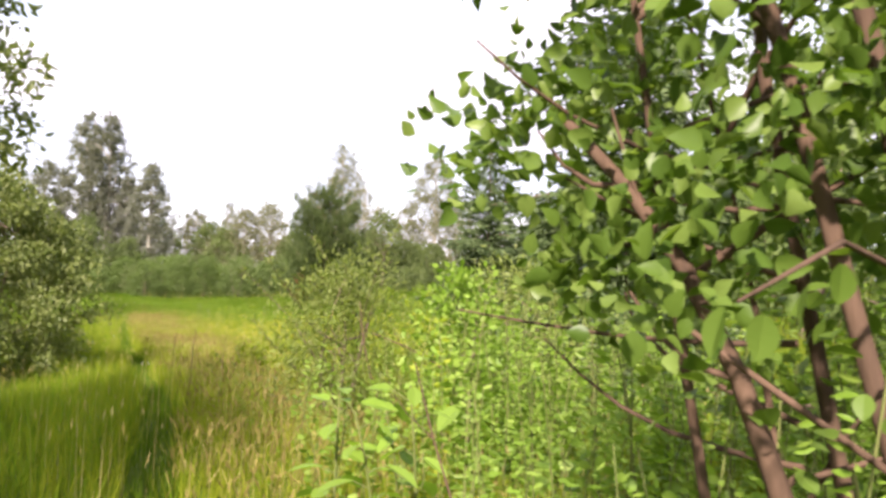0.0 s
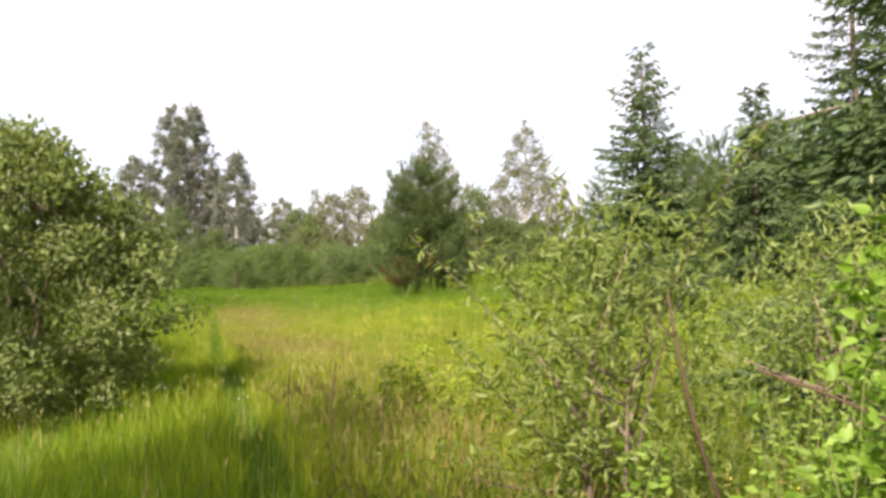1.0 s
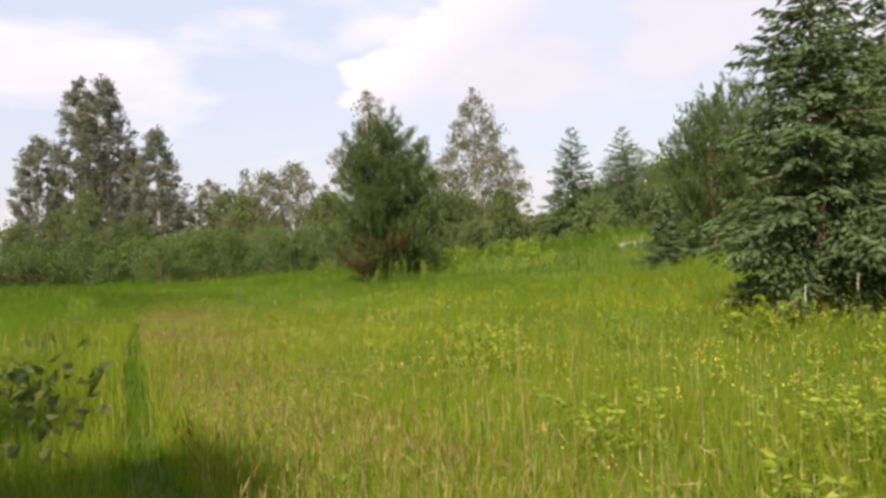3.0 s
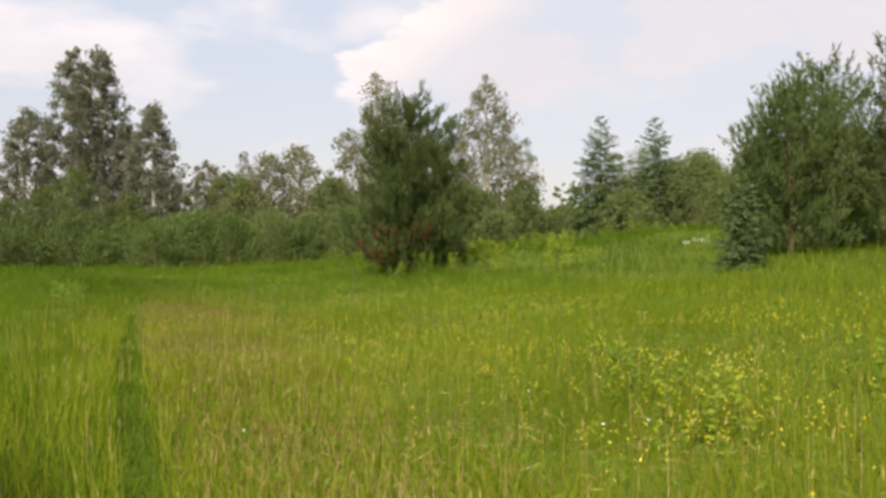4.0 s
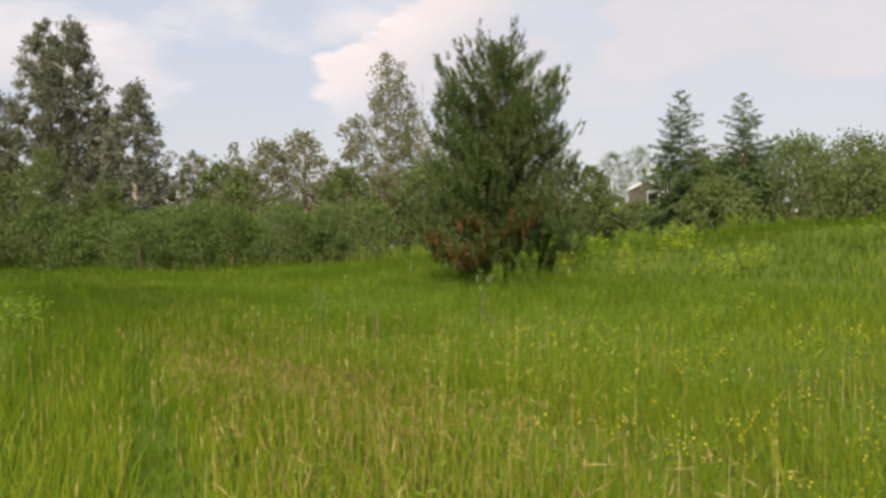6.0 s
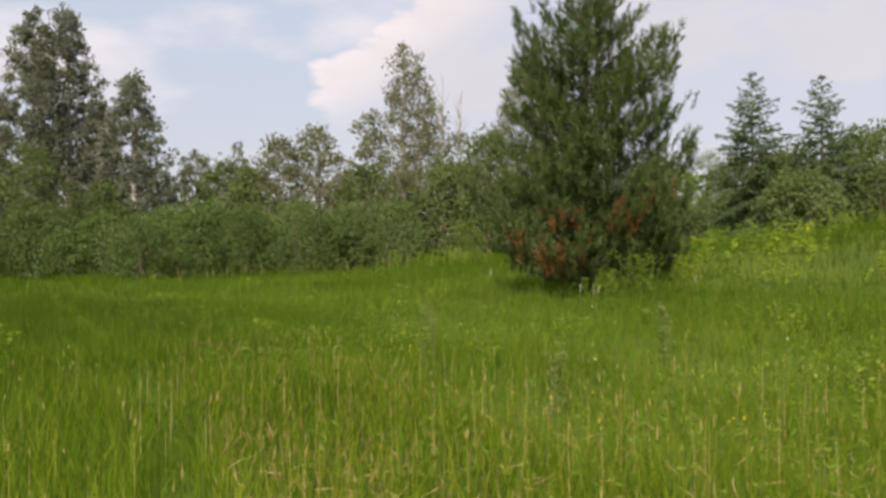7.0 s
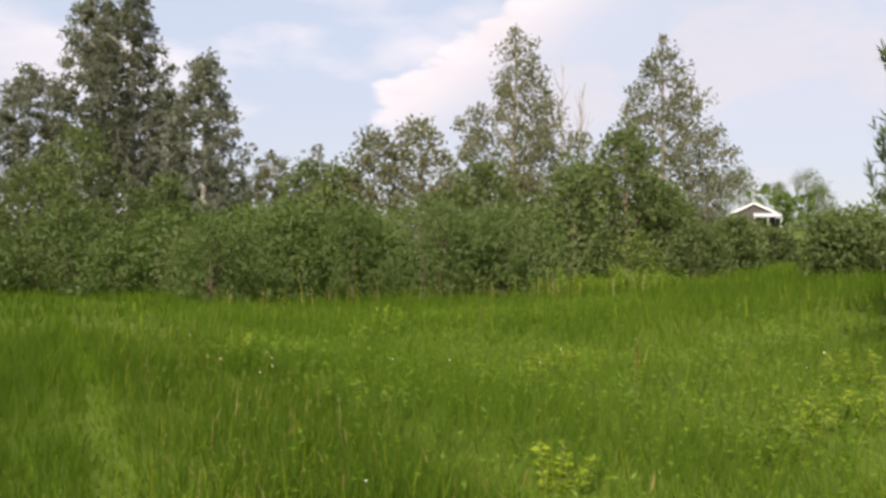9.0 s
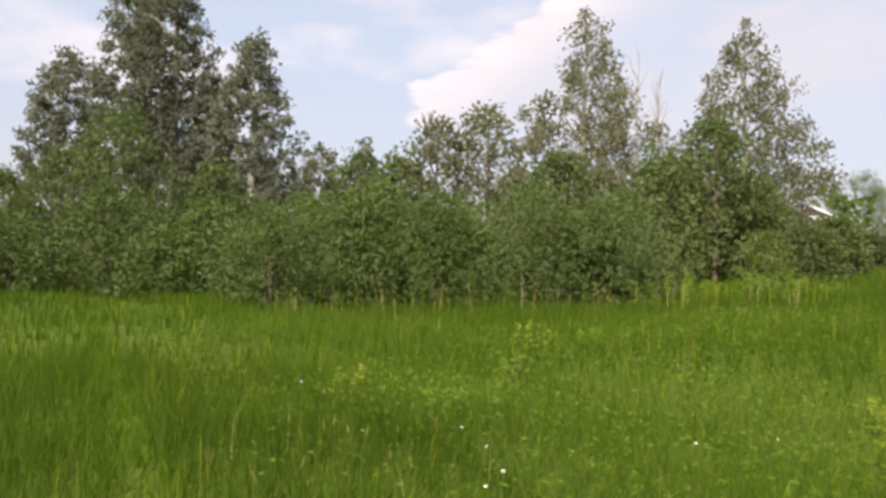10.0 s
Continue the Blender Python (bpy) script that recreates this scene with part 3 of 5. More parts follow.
for i, (x, y, h, r) in enumerate(((-23.5, 74.0, 3.0, 1.6), (-21.2, 73.2, 3.2, 1.6), (-18.6, 73.0, 3.4, 1.7), (-16.4, 73.8, 3.1, 1.5), (-26, 73.2, 2.9, 1.6))):
    broadleaf("willow_bush", x, y, h, r, DOME, M_HEDGE_PALE if i in (2, 3) else M_BUSH, M_BARK, "willow bush with pale leaf tips in front of the hedge", "bush", "willow bushes before the hedge",
              seed=170 + i, leaf=0.17, wide=0.35, leaves=3600, clumps=60, limbs=4, bare=0.03, stems=4, clump=0.3, trunk=0.05)
for i, (x, y, h, r) in enumerate(((-34.0, 80.5, 6.9, 2.3), (-37.2, 82.0, 5.6, 2.2), (-31.0, 82.0, 5.0, 1.9), (-40.5, 83.0, 4.8, 2.0))):
    broadleaf("birch_sapling", x, y, h, r, DOME, M_BANK, M_BARK, "fresh green young birch standing before the aspens", "birch", "young birches before the aspens",
              seed=186 + i, leaf=0.18, wide=0.6, leaves=5200, clumps=130, limbs=6, bare=0.03, stems=2, clump=0.26, trunk=0.08)
broadleaf("small_shrub", -10.95, 77.6, 2.1, 0.95, DOME, M_WILLOW, M_BARK, "small rounded shrub standing alone in yellowish grass", "shrub", seed=180, leaf=0.15, wide=0.4,
          leaves=1500, clumps=30, limbs=3, bare=0.05, stems=3, clump=0.35, trunk=0.03)

# ---------------------------------------------------------------- bank with spruces, pines and a house behind
for i, (x, y, h, r) in enumerate(((2.2, 73.4, 8.0, 3.4), (5.9, 74.3, 7.7, 3.3))):
    spruce(x, y, h, r, "dark spruce with an open pointed top on the bank", seed=200 + i, boughs=140, dense=0.8, group="spruces on the bank")
for i, (x, y, h, r) in enumerate(((-2.7, 72.4, 4.0, 1.3), (-4.4, 75.5, 2.2, 1.3), (-2.6, 77, 2.2, 1.4), (-1.2, 73, 1.5, 1.3), (3.2, 70.5, 2.6, 1.9), (7.8, 72, 4.4, 2.4), (11.0, 71, 4.0, 2.4), (14.5, 70, 4.8, 2.6),
                                  (18.5, 69, 4.6, 2.7), (-6.0, 88, 2.6, 1.7), (23, 66, 5.0, 3.0), (9.5, 77, 5.2, 2.6), (-1.6, 80, 2.6, 1.6), (4.5, 76, 4.0, 2.3), (6.8, 79, 4.6, 2.4), (12.5, 76, 5.0, 2.6), (16, 75, 5.2, 2.6), (20.5, 73, 5.4, 2.8), (8.6, 67, 2.8, 1.9), (12.5, 64, 3.2, 2.0))):
    broadleaf("bank_bush", x, y, h, r, DOME, M_BANK, M_BARK, "green deciduous bush growing along the top of the bank", "bush", "bushes on the bank",
              seed=210 + i, leaf=0.2, wide=0.55, leaves=3500, clumps=90, limbs=4, bare=0.03, stems=3, clump=0.32, trunk=0.06)
pine(-9.05, 55.4, 7.7, 2.62, "bushy young pine with rounded top alone in the meadow", seed=230, shoots=4700, needles=20, dead=5, tuft=0.19, wide=0.025)
pine(3.9, 48.2, 6.0, 2.25, "young pine with soft green needles at the bank's foot", seed=231, shoots=2700, needles=13, tuft=0.19, wide=0.032, group="pines on the bank")
pine(5.9, 50.2, 6.8, 2.3, "young pine with soft green needles at the bank's foot", seed=237, shoots=2700, needles=13, tuft=0.19, wide=0.032, group="pines on the bank")
pine(7.4, 46.5, 7.0, 2.2, "young pine with soft green needles at the bank's foot", seed=232, shoots=2700, needles=13, tuft=0.19, wide=0.032, group="pines on the bank")
spruce(1.15, 44.6, 2.5, 1.0, "small blue-green spruce beside white flowers", seed=233, boughs=117)
spruce(-0.5, 28.6, 6.35, 2.0, "dark green spruce with drooping boughs at the meadow's edge", seed=234, boughs=200, low=0.085)
spruce(1.0, 17.2, 9.4, 2.7, "large dark spruce standing behind the thicket", seed=235, boughs=225)
spruce(4.5, 29.6, 9.6, 2.4, "tall dark spruce in the row along the meadow", seed=236, boughs=140)
for i, (x, y, h, r) in enumerate(((7.6, 27.0, 5.6, 2.0), (7.0, 38, 5.2, 2.2), (6.0, 23.0, 8.0, 2.4), (9.5, 44, 6.0, 2.6), (5.5, 14.0, 6.5, 2.4), (1.7, 9.9, 5.2, 1.4))):
    broadleaf("alder_tree", x, y, h, r, DOME, M_BUSH, M_BARK, "leafy young alder among the spruces", "alder", "alders among the spruces", seed=240 + i, leaf=0.14,
              wide=0.75, leaves=4500, clumps=80, limbs=6, bare=0.05, stems=2, clump=0.3)


def build_house(x0, y0, turn, label, w, d, hw, hr):
    e = thing("house", x0, y0, label, "house", turn=turn)
    bm = bmesh.new()
    lo = [(-w / 2, -d / 2), (w / 2, -d / 2), (w / 2, d / 2), (-w / 2, d / 2)]
    base = [bm.verts.new((x, y, -0.3)) for x, y in lo]
    top = [bm.verts.new((x, y, hw)) for x, y in lo]
    r1, r2 = bm.verts.new((-w / 2, 0, hr - 0.12)), bm.verts.new((w / 2, 0, hr - 0.12))
    bm.faces.new((base[0], base[1], top[1], top[0]))
    bm.faces.new((base[2], base[3], top[3], top[2]))
    bm.faces.new((base[1], base[2], top[2], r2, top[1]))
    bm.faces.new((base[3], base[0], top[0], r1, top[3]))
    me = bpy.data.meshes.new("wall")
    bm.to_mesh(me)
    bm.free()
    put("wall", me, M_DARKBOARD, e)
    for s in (-1, 1):
        bm = bmesh.new()
        o = 0.5
        slope = (hr - hw) / (d / 2)
        pts = [(-w / 2 - o, s * (d / 2 + o), hw - o * slope), (w / 2 + o, s * (d / 2 + o), hw - o * slope), (w / 2 + o, 0, hr), (-w / 2 - o, 0, hr)]
        a = [bm.verts.new(q) for q in pts]
        b = [bm.verts.new((q[0], q[1], q[2] + 0.14)) for q in pts]
        bm.faces.new(a)
        bm.faces.new(b)
        for k in range(4):
            bm.faces.new((a[k], a[(k + 1) % 4], b[(k + 1) % 4], b[k]))
        bmesh.ops.recalc_face_normals(bm, faces=bm.faces)
        me = bpy.data.meshes.new("roof")
        bm.to_mesh(me)
        bm.free()
        roof = put("roof", me, M_ROOF, e, "pale grey metal roof slope")
        run = d / 2 + 0.5
        bm = bmesh.new()
        bmesh.ops.create_cube(bm, size=1, matrix=Matrix.LocRotScale((-w / 2 - 0.56, s * run / 2, hr + 0.03 - run / 2 * (hr - hw) / (d / 2)), Euler((-s * math.atan((hr - hw) / (d / 2)), 0, 0)), (0.1, run * 1.06, 0.32)))
        me = bpy.data.meshes.new("bargeboard")
        bm.to_mesh(me)
        bm.free()
        put("bargeboard", me, M_WALL, roof, "white bargeboard along the gable")
    bm = bmesh.new()
    bmesh.ops.create_cube(bm, size=1, matrix=Matrix.LocRotScale((-w / 2 - 1.7, -d / 2 + 1.6, 3.0), Euler((0, -0.26, 0)), (3.4, 5.6, 0.14)))
    me = bpy.data.meshes.new("porch_roof")
    bm.to_mesh(me)
    bm.free()
    put("porch_roof", me, M_ROOF, e, "pale metal porch roof")
    for py in (-d / 2 - 1.0, -d / 2 + 1.6, -d / 2 + 4.2):
        put("porch_post", tube_mesh("porch_post", [(-w / 2 - 3.2, py, -0.3), (-w / 2 - 3.2, py, 1.2), (-w / 2 - 3.2, py, 2.6)], (0.07, 0.07, 0.07), 6), M_WALL, e)
    for k in range(3):
        bm = bmesh.new()
        bmesh.ops.create_cube(bm, size=1, matrix=Matrix.LocRotScale((w * 0.4 * (k - 1), -d / 2 - 0.02, 1.6), None, (1.2, 0.08, 1.1)))
        me = bpy.data.meshes.new("window")
        bm.to_mesh(me)
        bm.free()
        pane = put("window", me, M_PANE, e, "dark window pane")
        bm = bmesh.new()
        for dx, dz, sx, sz in ((0, 0.6, 1.4, 0.1), (0, -0.6, 1.4, 0.1), (-0.65, 0, 0.1, 1.1), (0.65, 0, 0.1, 1.1), (0, 0, 0.07, 1.1)):
            bmesh.ops.create_cube(bm, size=1, matrix=Matrix.LocRotScale((w * 0.4 * (k - 1) + dx, -d / 2 - 0.05, 1.6 + dz), None, (sx, 0.09, sz)))
        me = bpy.data.meshes.new("frame")
        bm.to_mesh(me)
        bm.free()
        put("frame", me, M_WALL, pane, "white window frame")
    put("mast", tube_mesh("mast", [(-4.3, 0, hr), (-4.3, 0, hr + 1.6), (-4.3, 0, hr + 3.6)], (0.06, 0.06, 0.05), 6), M_POST, e, "thin aerial mast")


build_house(43.4, 234.6, 74, "dark wooden house with white-edged pale roof among far trees", 9.0, 8.6, 3.6, 5.6)

# ---------------------------------------------------------------- bushes by the start of the trail
broadleaf("dogwood_bush", -9.45, 18.6, 3.35, 2.0, DOME, M_LEFT, M_BARK, "dense dark bush with small yellowish leaves beside the trail", "bush", seed=300, leaf=0.085,
          wide=0.55, leaves=40000, clumps=330, limbs=22, bare=0.03, stems=6, clump=0.15, trunk=0.06)
broadleaf("dogwood_bush", -12.0, 21.5, 3.2, 1.7, DOME, M_LEFT, M_BARK, "lower dark bush growing behind the dense one", "bush", seed=305, leaf=0.11,
          wide=0.55, leaves=8000, clumps=120, limbs=8, bare=0.01, stems=4, clump=0.32, trunk=0.05)
broadleaf("bird_cherry_tree", -6.6, 11.2, 5.0, 1.6, CROWN, M_LEFT, M_BARK, "tree with hanging leafy branches over the trail's side", "tree", seed=301, leaf=0.10,
          wide=0.5, leaves=13000, clumps=130, limbs=10, bare=0.25, stems=2, clump=0.2, trunk=0.10, droop=0.3)
willow = broadleaf("willow_shrub", -2.7, 13.75, 1.75, 0.9, DOME, M_WILLOW, M_BARK, "goat willow shrub with narrow pale green leaves by the trail", "willow", seed=302, leaf=0.062,
          wide=0.28, leaves=7600, clumps=80, limbs=10, bare=0.04, stems=6, clump=0.3, trunk=0.035, fine=True)
broadleaf("willow_shrub", -0.9, 14.9, 1.9, 1.25, DOME, M_WILLOW, M_BARK, "taller goat willow with yellowing leaves behind the thicket", "willow", seed=303, leaf=0.07,
          wide=0.28, leaves=7400, clumps=90, limbs=8, bare=0.08, stems=5, clump=0.3, trunk=0.04, fine=True)

broadleaf("hazel_shrub", -1.5, 12.6, 1.7, 0.5, DOME, M_THICKET, M_BARK, "upright hazel shrub with bright yellow-green broad leaves in the thicket", "hazel", seed=306, leaf=0.07,
          wide=0.6, leaves=1700, clumps=60, limbs=6, bare=0.12, stems=4, clump=0.34, trunk=0.022, fine=True)

# leaning young alder close to the start
rng1 = np.random.default_rng(17)
alder = broadleaf("alder_tree", -0.62, 7.1, 4.2, 1.0, CROWN, M_ALDER, M_REDBARK, "young alder with reddish leaning stems and broad leaves", "alder", seed=304, leaf=0.062,
                  wide=0.75, leaves=8000, clumps=110, limbs=12, bare=0.38, stems=2, clump=0.22, trunk=0.035, lean=(-0.3, 0.1), fine=True)
for pts, r in ((((0.42, -0.55, -0.25), (0.05, -0.42, 0.9), (-0.27, -0.28, 2.2), (-0.55, -0.1, 3.2), (-0.7, 0.05, 4.0)), 0.03),
               (((0.36, -0.5, -0.25), (0.12, -0.4, 1.2), (-0.05, -0.33, 2.1), (-0.25, -0.25, 3.0), (-0.35, -0.2, 3.9)), 0.034),
               (((0.3, 0.1, -0.2), (0.1, 0.1, 1.0), (-0.15, 0.12, 2.2), (-0.3, 0.1, 3.4)), 0.03),
               (((0.45, -0.5, -0.2), (0.25, -0.48, 0.75), (-0.05, -0.42, 1.2), (-0.5, -0.4, 1.5)), 0.015)):
    put("stem", tube_mesh("stem", pts, np.linspace(r, r * 0.45, len(pts)), 9), M_REDBARK, alder)


def build_leaf(L, W):
    """One broad leaf, cupped along the rib, with a short stalk."""
    v, f = [], []
    n = 5
    for i in range(n + 1):
        t = i / n
        w = W * 0.5 * math.sin(math.pi * min(1, t * 0.92 + 0.06)) ** 0.8
        z = 0.12 * L * t * t * -1
        v += [(-w, L * t, z + w * 0.25), (0, L * t, z), (w, L * t, z + w * 0.25)]
    for i in range(n):
        a = i * 3
        f += [(a, a + 1, a + 4, a + 3), (a + 1, a + 2, a + 5, a + 4)]
    me = bpy.data.meshes.new("leaf")
    me.from_pydata(v, [], f)
    return me


LEAF = build_leaf(0.066, 0.05)
LEAF.materials.append(M_ALDER)
NARROW = build_leaf(0.07, 0.022)
NARROW.materials.append(M_WILLOW)


def hang_leaves(twigs, count, centre, spread, mesh, rng):
    for i in range(count):
        o = new("leaf", mesh)
        o.parent = twigs[i % len(twigs)]
        p = np.array(centre) + np.clip(rng.normal(0, 1, 3), -1.3, 1.3) * np.array(spread)
        s = rng.uniform(0.7, 1.3)
        o.matrix_local = pose(*p, rng.uniform(-70, 30), rng.uniform(-35, 35), rng.uniform(0, 360)) @ Matrix.Diagonal((s, s, s, 1))


def arching_branch(parent, a, b, r, leaves, rng):
    """A thin bowed branch with single leaves along it, as parts of its shrub."""
    pts = curve_pts(a, b, 0.06, rng, 7)
    branch = put("branch", tube_mesh("branch", pts, np.linspace(r, r * 0.3, 7), 5), M_BARK, parent)
    for i in range(leaves):
        t = 0.12 + 0.88 * rng.random() ** 0.8
        c = np.array([np.interp(t, np.linspace(0, 1, 7), pts[:, q]) for q in range(3)])
        o = new("leaf", NARROW)
        o.parent = branch
        k = rng.uniform(0.6, 1.15)
        o.matrix_local = pose(*(c + rng.normal(0, 0.02, 3)), rng.uniform(-60, 60), rng.uniform(-40, 40), rng.uniform(0, 360)) @ Matrix.Diagonal((k, k, k, 1))


for a, b in (((0, 0, 0.5), (-1.1, -0.2, 1.72)), ((0.1, 0, 0.8), (-0.75, -0.5, 1.8)), ((0, 0.1, 0.9), (-0.35, -0.3, 2.05)), ((0.1, 0.1, 0.6), (0.6, -0.9, 2.2)), ((0, 0, 0.4), (-0.85, -0.6, 1.2))):
    arching_branch(willow, a, b, 0.008, 110, rng1)
alder_twigs = []
for k in range(16):
    ang, reach = rng1.uniform(0, 6.28), rng1.uniform(0.5, 1.0)
    z0 = rng1.uniform(1.0, 2.6)
    alder_twigs.append(put("twig", tube_mesh("twig", curve_pts((-0.06 * z0, 0, z0), (-0.09 * z0 + reach * math.cos(ang), reach * math.sin(ang), z0 + rng1.uniform(-0.1, 0.5)), 0.1, rng1, 6), np.linspace(0.011, 0.003, 6), 5), M_REDBARK, alder))
near_twig = put("twig", tube_mesh("twig", [(-0.1, -0.5, 1.65), (-0.35, -0.8, 1.68), (-0.6, -1.0, 1.57)], (0.008, 0.006, 0.003), 5), M_REDBARK, alder)
for p, k, turn in (((-0.62, -1.0, 1.56), 1.2, 40), ((-0.55, -0.97, 1.55), 1.15, -45), ((-0.45, -0.9, 1.6), 1.2, 65), ((-0.36, -0.82, 1.64), 1.1, -60)):
    o = new("leaf", LEAF)
    o.parent = near_twig
    o.matrix_local = pose(*p, -75, 12, turn) @ Matrix.Diagonal((k, k, k, 1))
hang_leaves(alder_twigs, 150, (-0.15, -0.25, 2.0), (0.33, 0.25, 0.5), LEAF, rng1)
hang_leaves(alder_twigs, 90, (-0.4, -0.05, 2.9), (0.38, 0.3, 0.35), LEAF, rng1)
hang_leaves(alder_twigs, 60, (-0.15, -0.35, 1.2), (0.3, 0.25, 0.3), LEAF, rng1)


def herb_plant(seed, height, pairs, L, W, mat):
    """A leafy upright stem with pairs of leaves: thicket of canes and tall herbs. Returns stem and foliage meshes."""
    rng = np.random.default_rng(seed)
    top = np.array((rng.normal(0, 0.14), rng.normal(0, 0.14), height))
    pts = curve_pts((0, 0, -0.05), top, 0.05, rng, 6)
    stem = tube_mesh("stem", pts, np.linspace(0.007, 0.003, 6), 5)
    stem.materials.append(M_STEM)
    P, D, S = [], [], []
    for i in range(pairs):
        t = 0.12 + 0.88 * (i + rng.uniform(0.2, 0.8)) / pairs
        c = np.array([np.interp(t, np.linspace(0, 1, 6), pts[:, k]) for k in range(3)])
        a = i * 1.9 + rng.normal(0, 0.3)
        for q in range(3):
            an = a + q * 2.09
            P.append(c + np.array((math.cos(an), math.sin(an), 0)) * 0.05)
            D.append((math.cos(an), math.sin(an), rng.uniform(-0.35, 0.5)))
            S.append(L * rng.uniform(0.6, 1.2) * (1.1 - 0.45 * t))
    S = np.array(S)
    fol = leaves_mesh("foliage", np.array(P), np.array(D) + rng.normal(0, 0.15, (len(P), 3)), S, S * W, rng, 0.12, True)
    fol.materials.append(mat)
    return stem, fol


def build_thicket():
    rng = np.random.default_rng(31)
    kinds = [herb_plant(400 + i, h, n, L, W, M_THICKET) for i, (h, n, L, W) in enumerate((
        (1.1, 21, 0.088, 0.6), (1.35, 25, 0.08, 0.5), (0.9, 16, 0.115, 0.58), (1.5, 30, 0.085, 0.34), (1.2, 34, 0.075, 0.26), (1.0, 19, 0.085, 0.7)))]
    labels = ("leafy raspberry cane in the thicket beside the trail", "tall leafy meadow herb in the thicket beside the trail")
    made = 0
    while made < 390:
        y = rng.uniform(6.2, 14.6)
        s = rng.uniform(0.7, 6.2)
        edge = np.interp(y, (6.2, 9, 11, 13, 14.6), (0.95, 1.0, 1.2, 1.5, 3.0))
        if s < edge * rng.uniform(0.85, 1.2):
            continue
        x = float(trail(y)) + s
        k = int(rng.integers(6))
        e = thing("raspberry_cane" if k < 3 else "tall_herb", x, y, labels[0 if k < 3 else 1], "plant", "thicket plants", turn=rng.uniform(0, 360))
        sc = rng.uniform(0.75, 1.2) * float(np.interp(s - edge, (0, 1.0, 3), (0.7, 1.0, 1.15)) * float(np.interp(y, (6.5, 12, 16.5), (1.0, 0.95, 0.65))))
        e.scale = (sc, sc, sc)
        put("stem", kinds[k][0], None, e)
        put("foliage", kinds[k][1], None, e)
        made += 1


build_thicket()

BURDOCK_LEAF = build_leaf(0.16, 0.1)
BURDOCK_LEAF.materials.append(M_THICKET)


def burdock(x, y, height, count, seed):
    """A tall herb whose stalk carries large pointed leaves on short stems near its top."""
    rng = np.random.default_rng(seed)
    e = thing("burdock", x, y, "tall burdock with large pale green leaves among the thicket", "plant", "burdocks in the thicket")
    pts = curve_pts((0, 0, -0.05), (rng.normal(0, 0.05), rng.normal(0, 0.05), height), 0.04, rng, 6)
    put("stem", tube_mesh("stem", pts, np.linspace(0.011, 0.005, 6), 6), M_STEM, e)
    for i in range(count):
        t = 0.45 + 0.55 * (i + rng.random()) / count
        c = np.array([np.interp(t, np.linspace(0, 1, 6), pts[:, q]) for q in range(3)])
        a = i * 2.4 + rng.normal(0, 0.3)
        out = np.array((math.cos(a), math.sin(a), 0.5)) * rng.uniform(0.05, 0.11)
        stalk = put("leaf_stalk", tube_mesh("leaf_stalk", [c, c + out * 0.6, c + out], (0.004, 0.0035, 0.003), 5), M_STEM, e)
        leaf = new("leaf", BURDOCK_LEAF)
        leaf.parent = stalk
        k = rng.uniform(0.7, 1.15)
        leaf.matrix_local = pose(*(c + out), rng.uniform(-40, 20), rng.uniform(-20, 20), math.degrees(a) - 90) @ Matrix.Diagonal((k, k, k, 1))


for i, (x, y, h, n) in enumerate(((-2.2, 8.95, 1.15, 11), (-2.02, 8.75, 1.05, 10), (-1.78, 8.95, 1.15, 11), (-1.5, 9.3, 1.1, 9), (-2.0, 9.5, 0.95, 9))):
    burdock(x, y, h, n, 800 + i)


def build_deadwood():
    rng = np.random.default_rng(77)
    for k, (a, b, r) in enumerate((((-0.62, 6.8, -0.6), (-1.36, 7.02, 1.2), 0.036), ((-1.1, 7.3, -0.6), (-1.75, 7.6, 0.5), 0.007), ((-2.2, 13.3, -0.6), (-2.5, 13.2, 0.55), 0.014),
                                   ((-1.4, 12.6, -0.5), (-2.3, 12.4, 0.3), 0.012))):
        pts = curve_pts(a, b, 0.05, rng, 7)
        o = put("dead_branch", tube_mesh("dead_branch", pts, np.linspace(r, r * 0.4, 7), 6), M_REDBARK)
        tagged(o, "bare dry reddish branch leaning in the thicket", "branch", "dead branches")
        for i in (3, 4, 5):
            tip = pts[i] + rng.normal(0, 0.1, 3) + (pts[6] - pts[0]) * 0.12
            put("twig", tube_mesh("twig", curve_pts(pts[i], tip, 0.08, rng, 4), np.linspace(r * 0.3, r * 0.1, 4), 5), M_REDBARK, o)


build_deadwood()


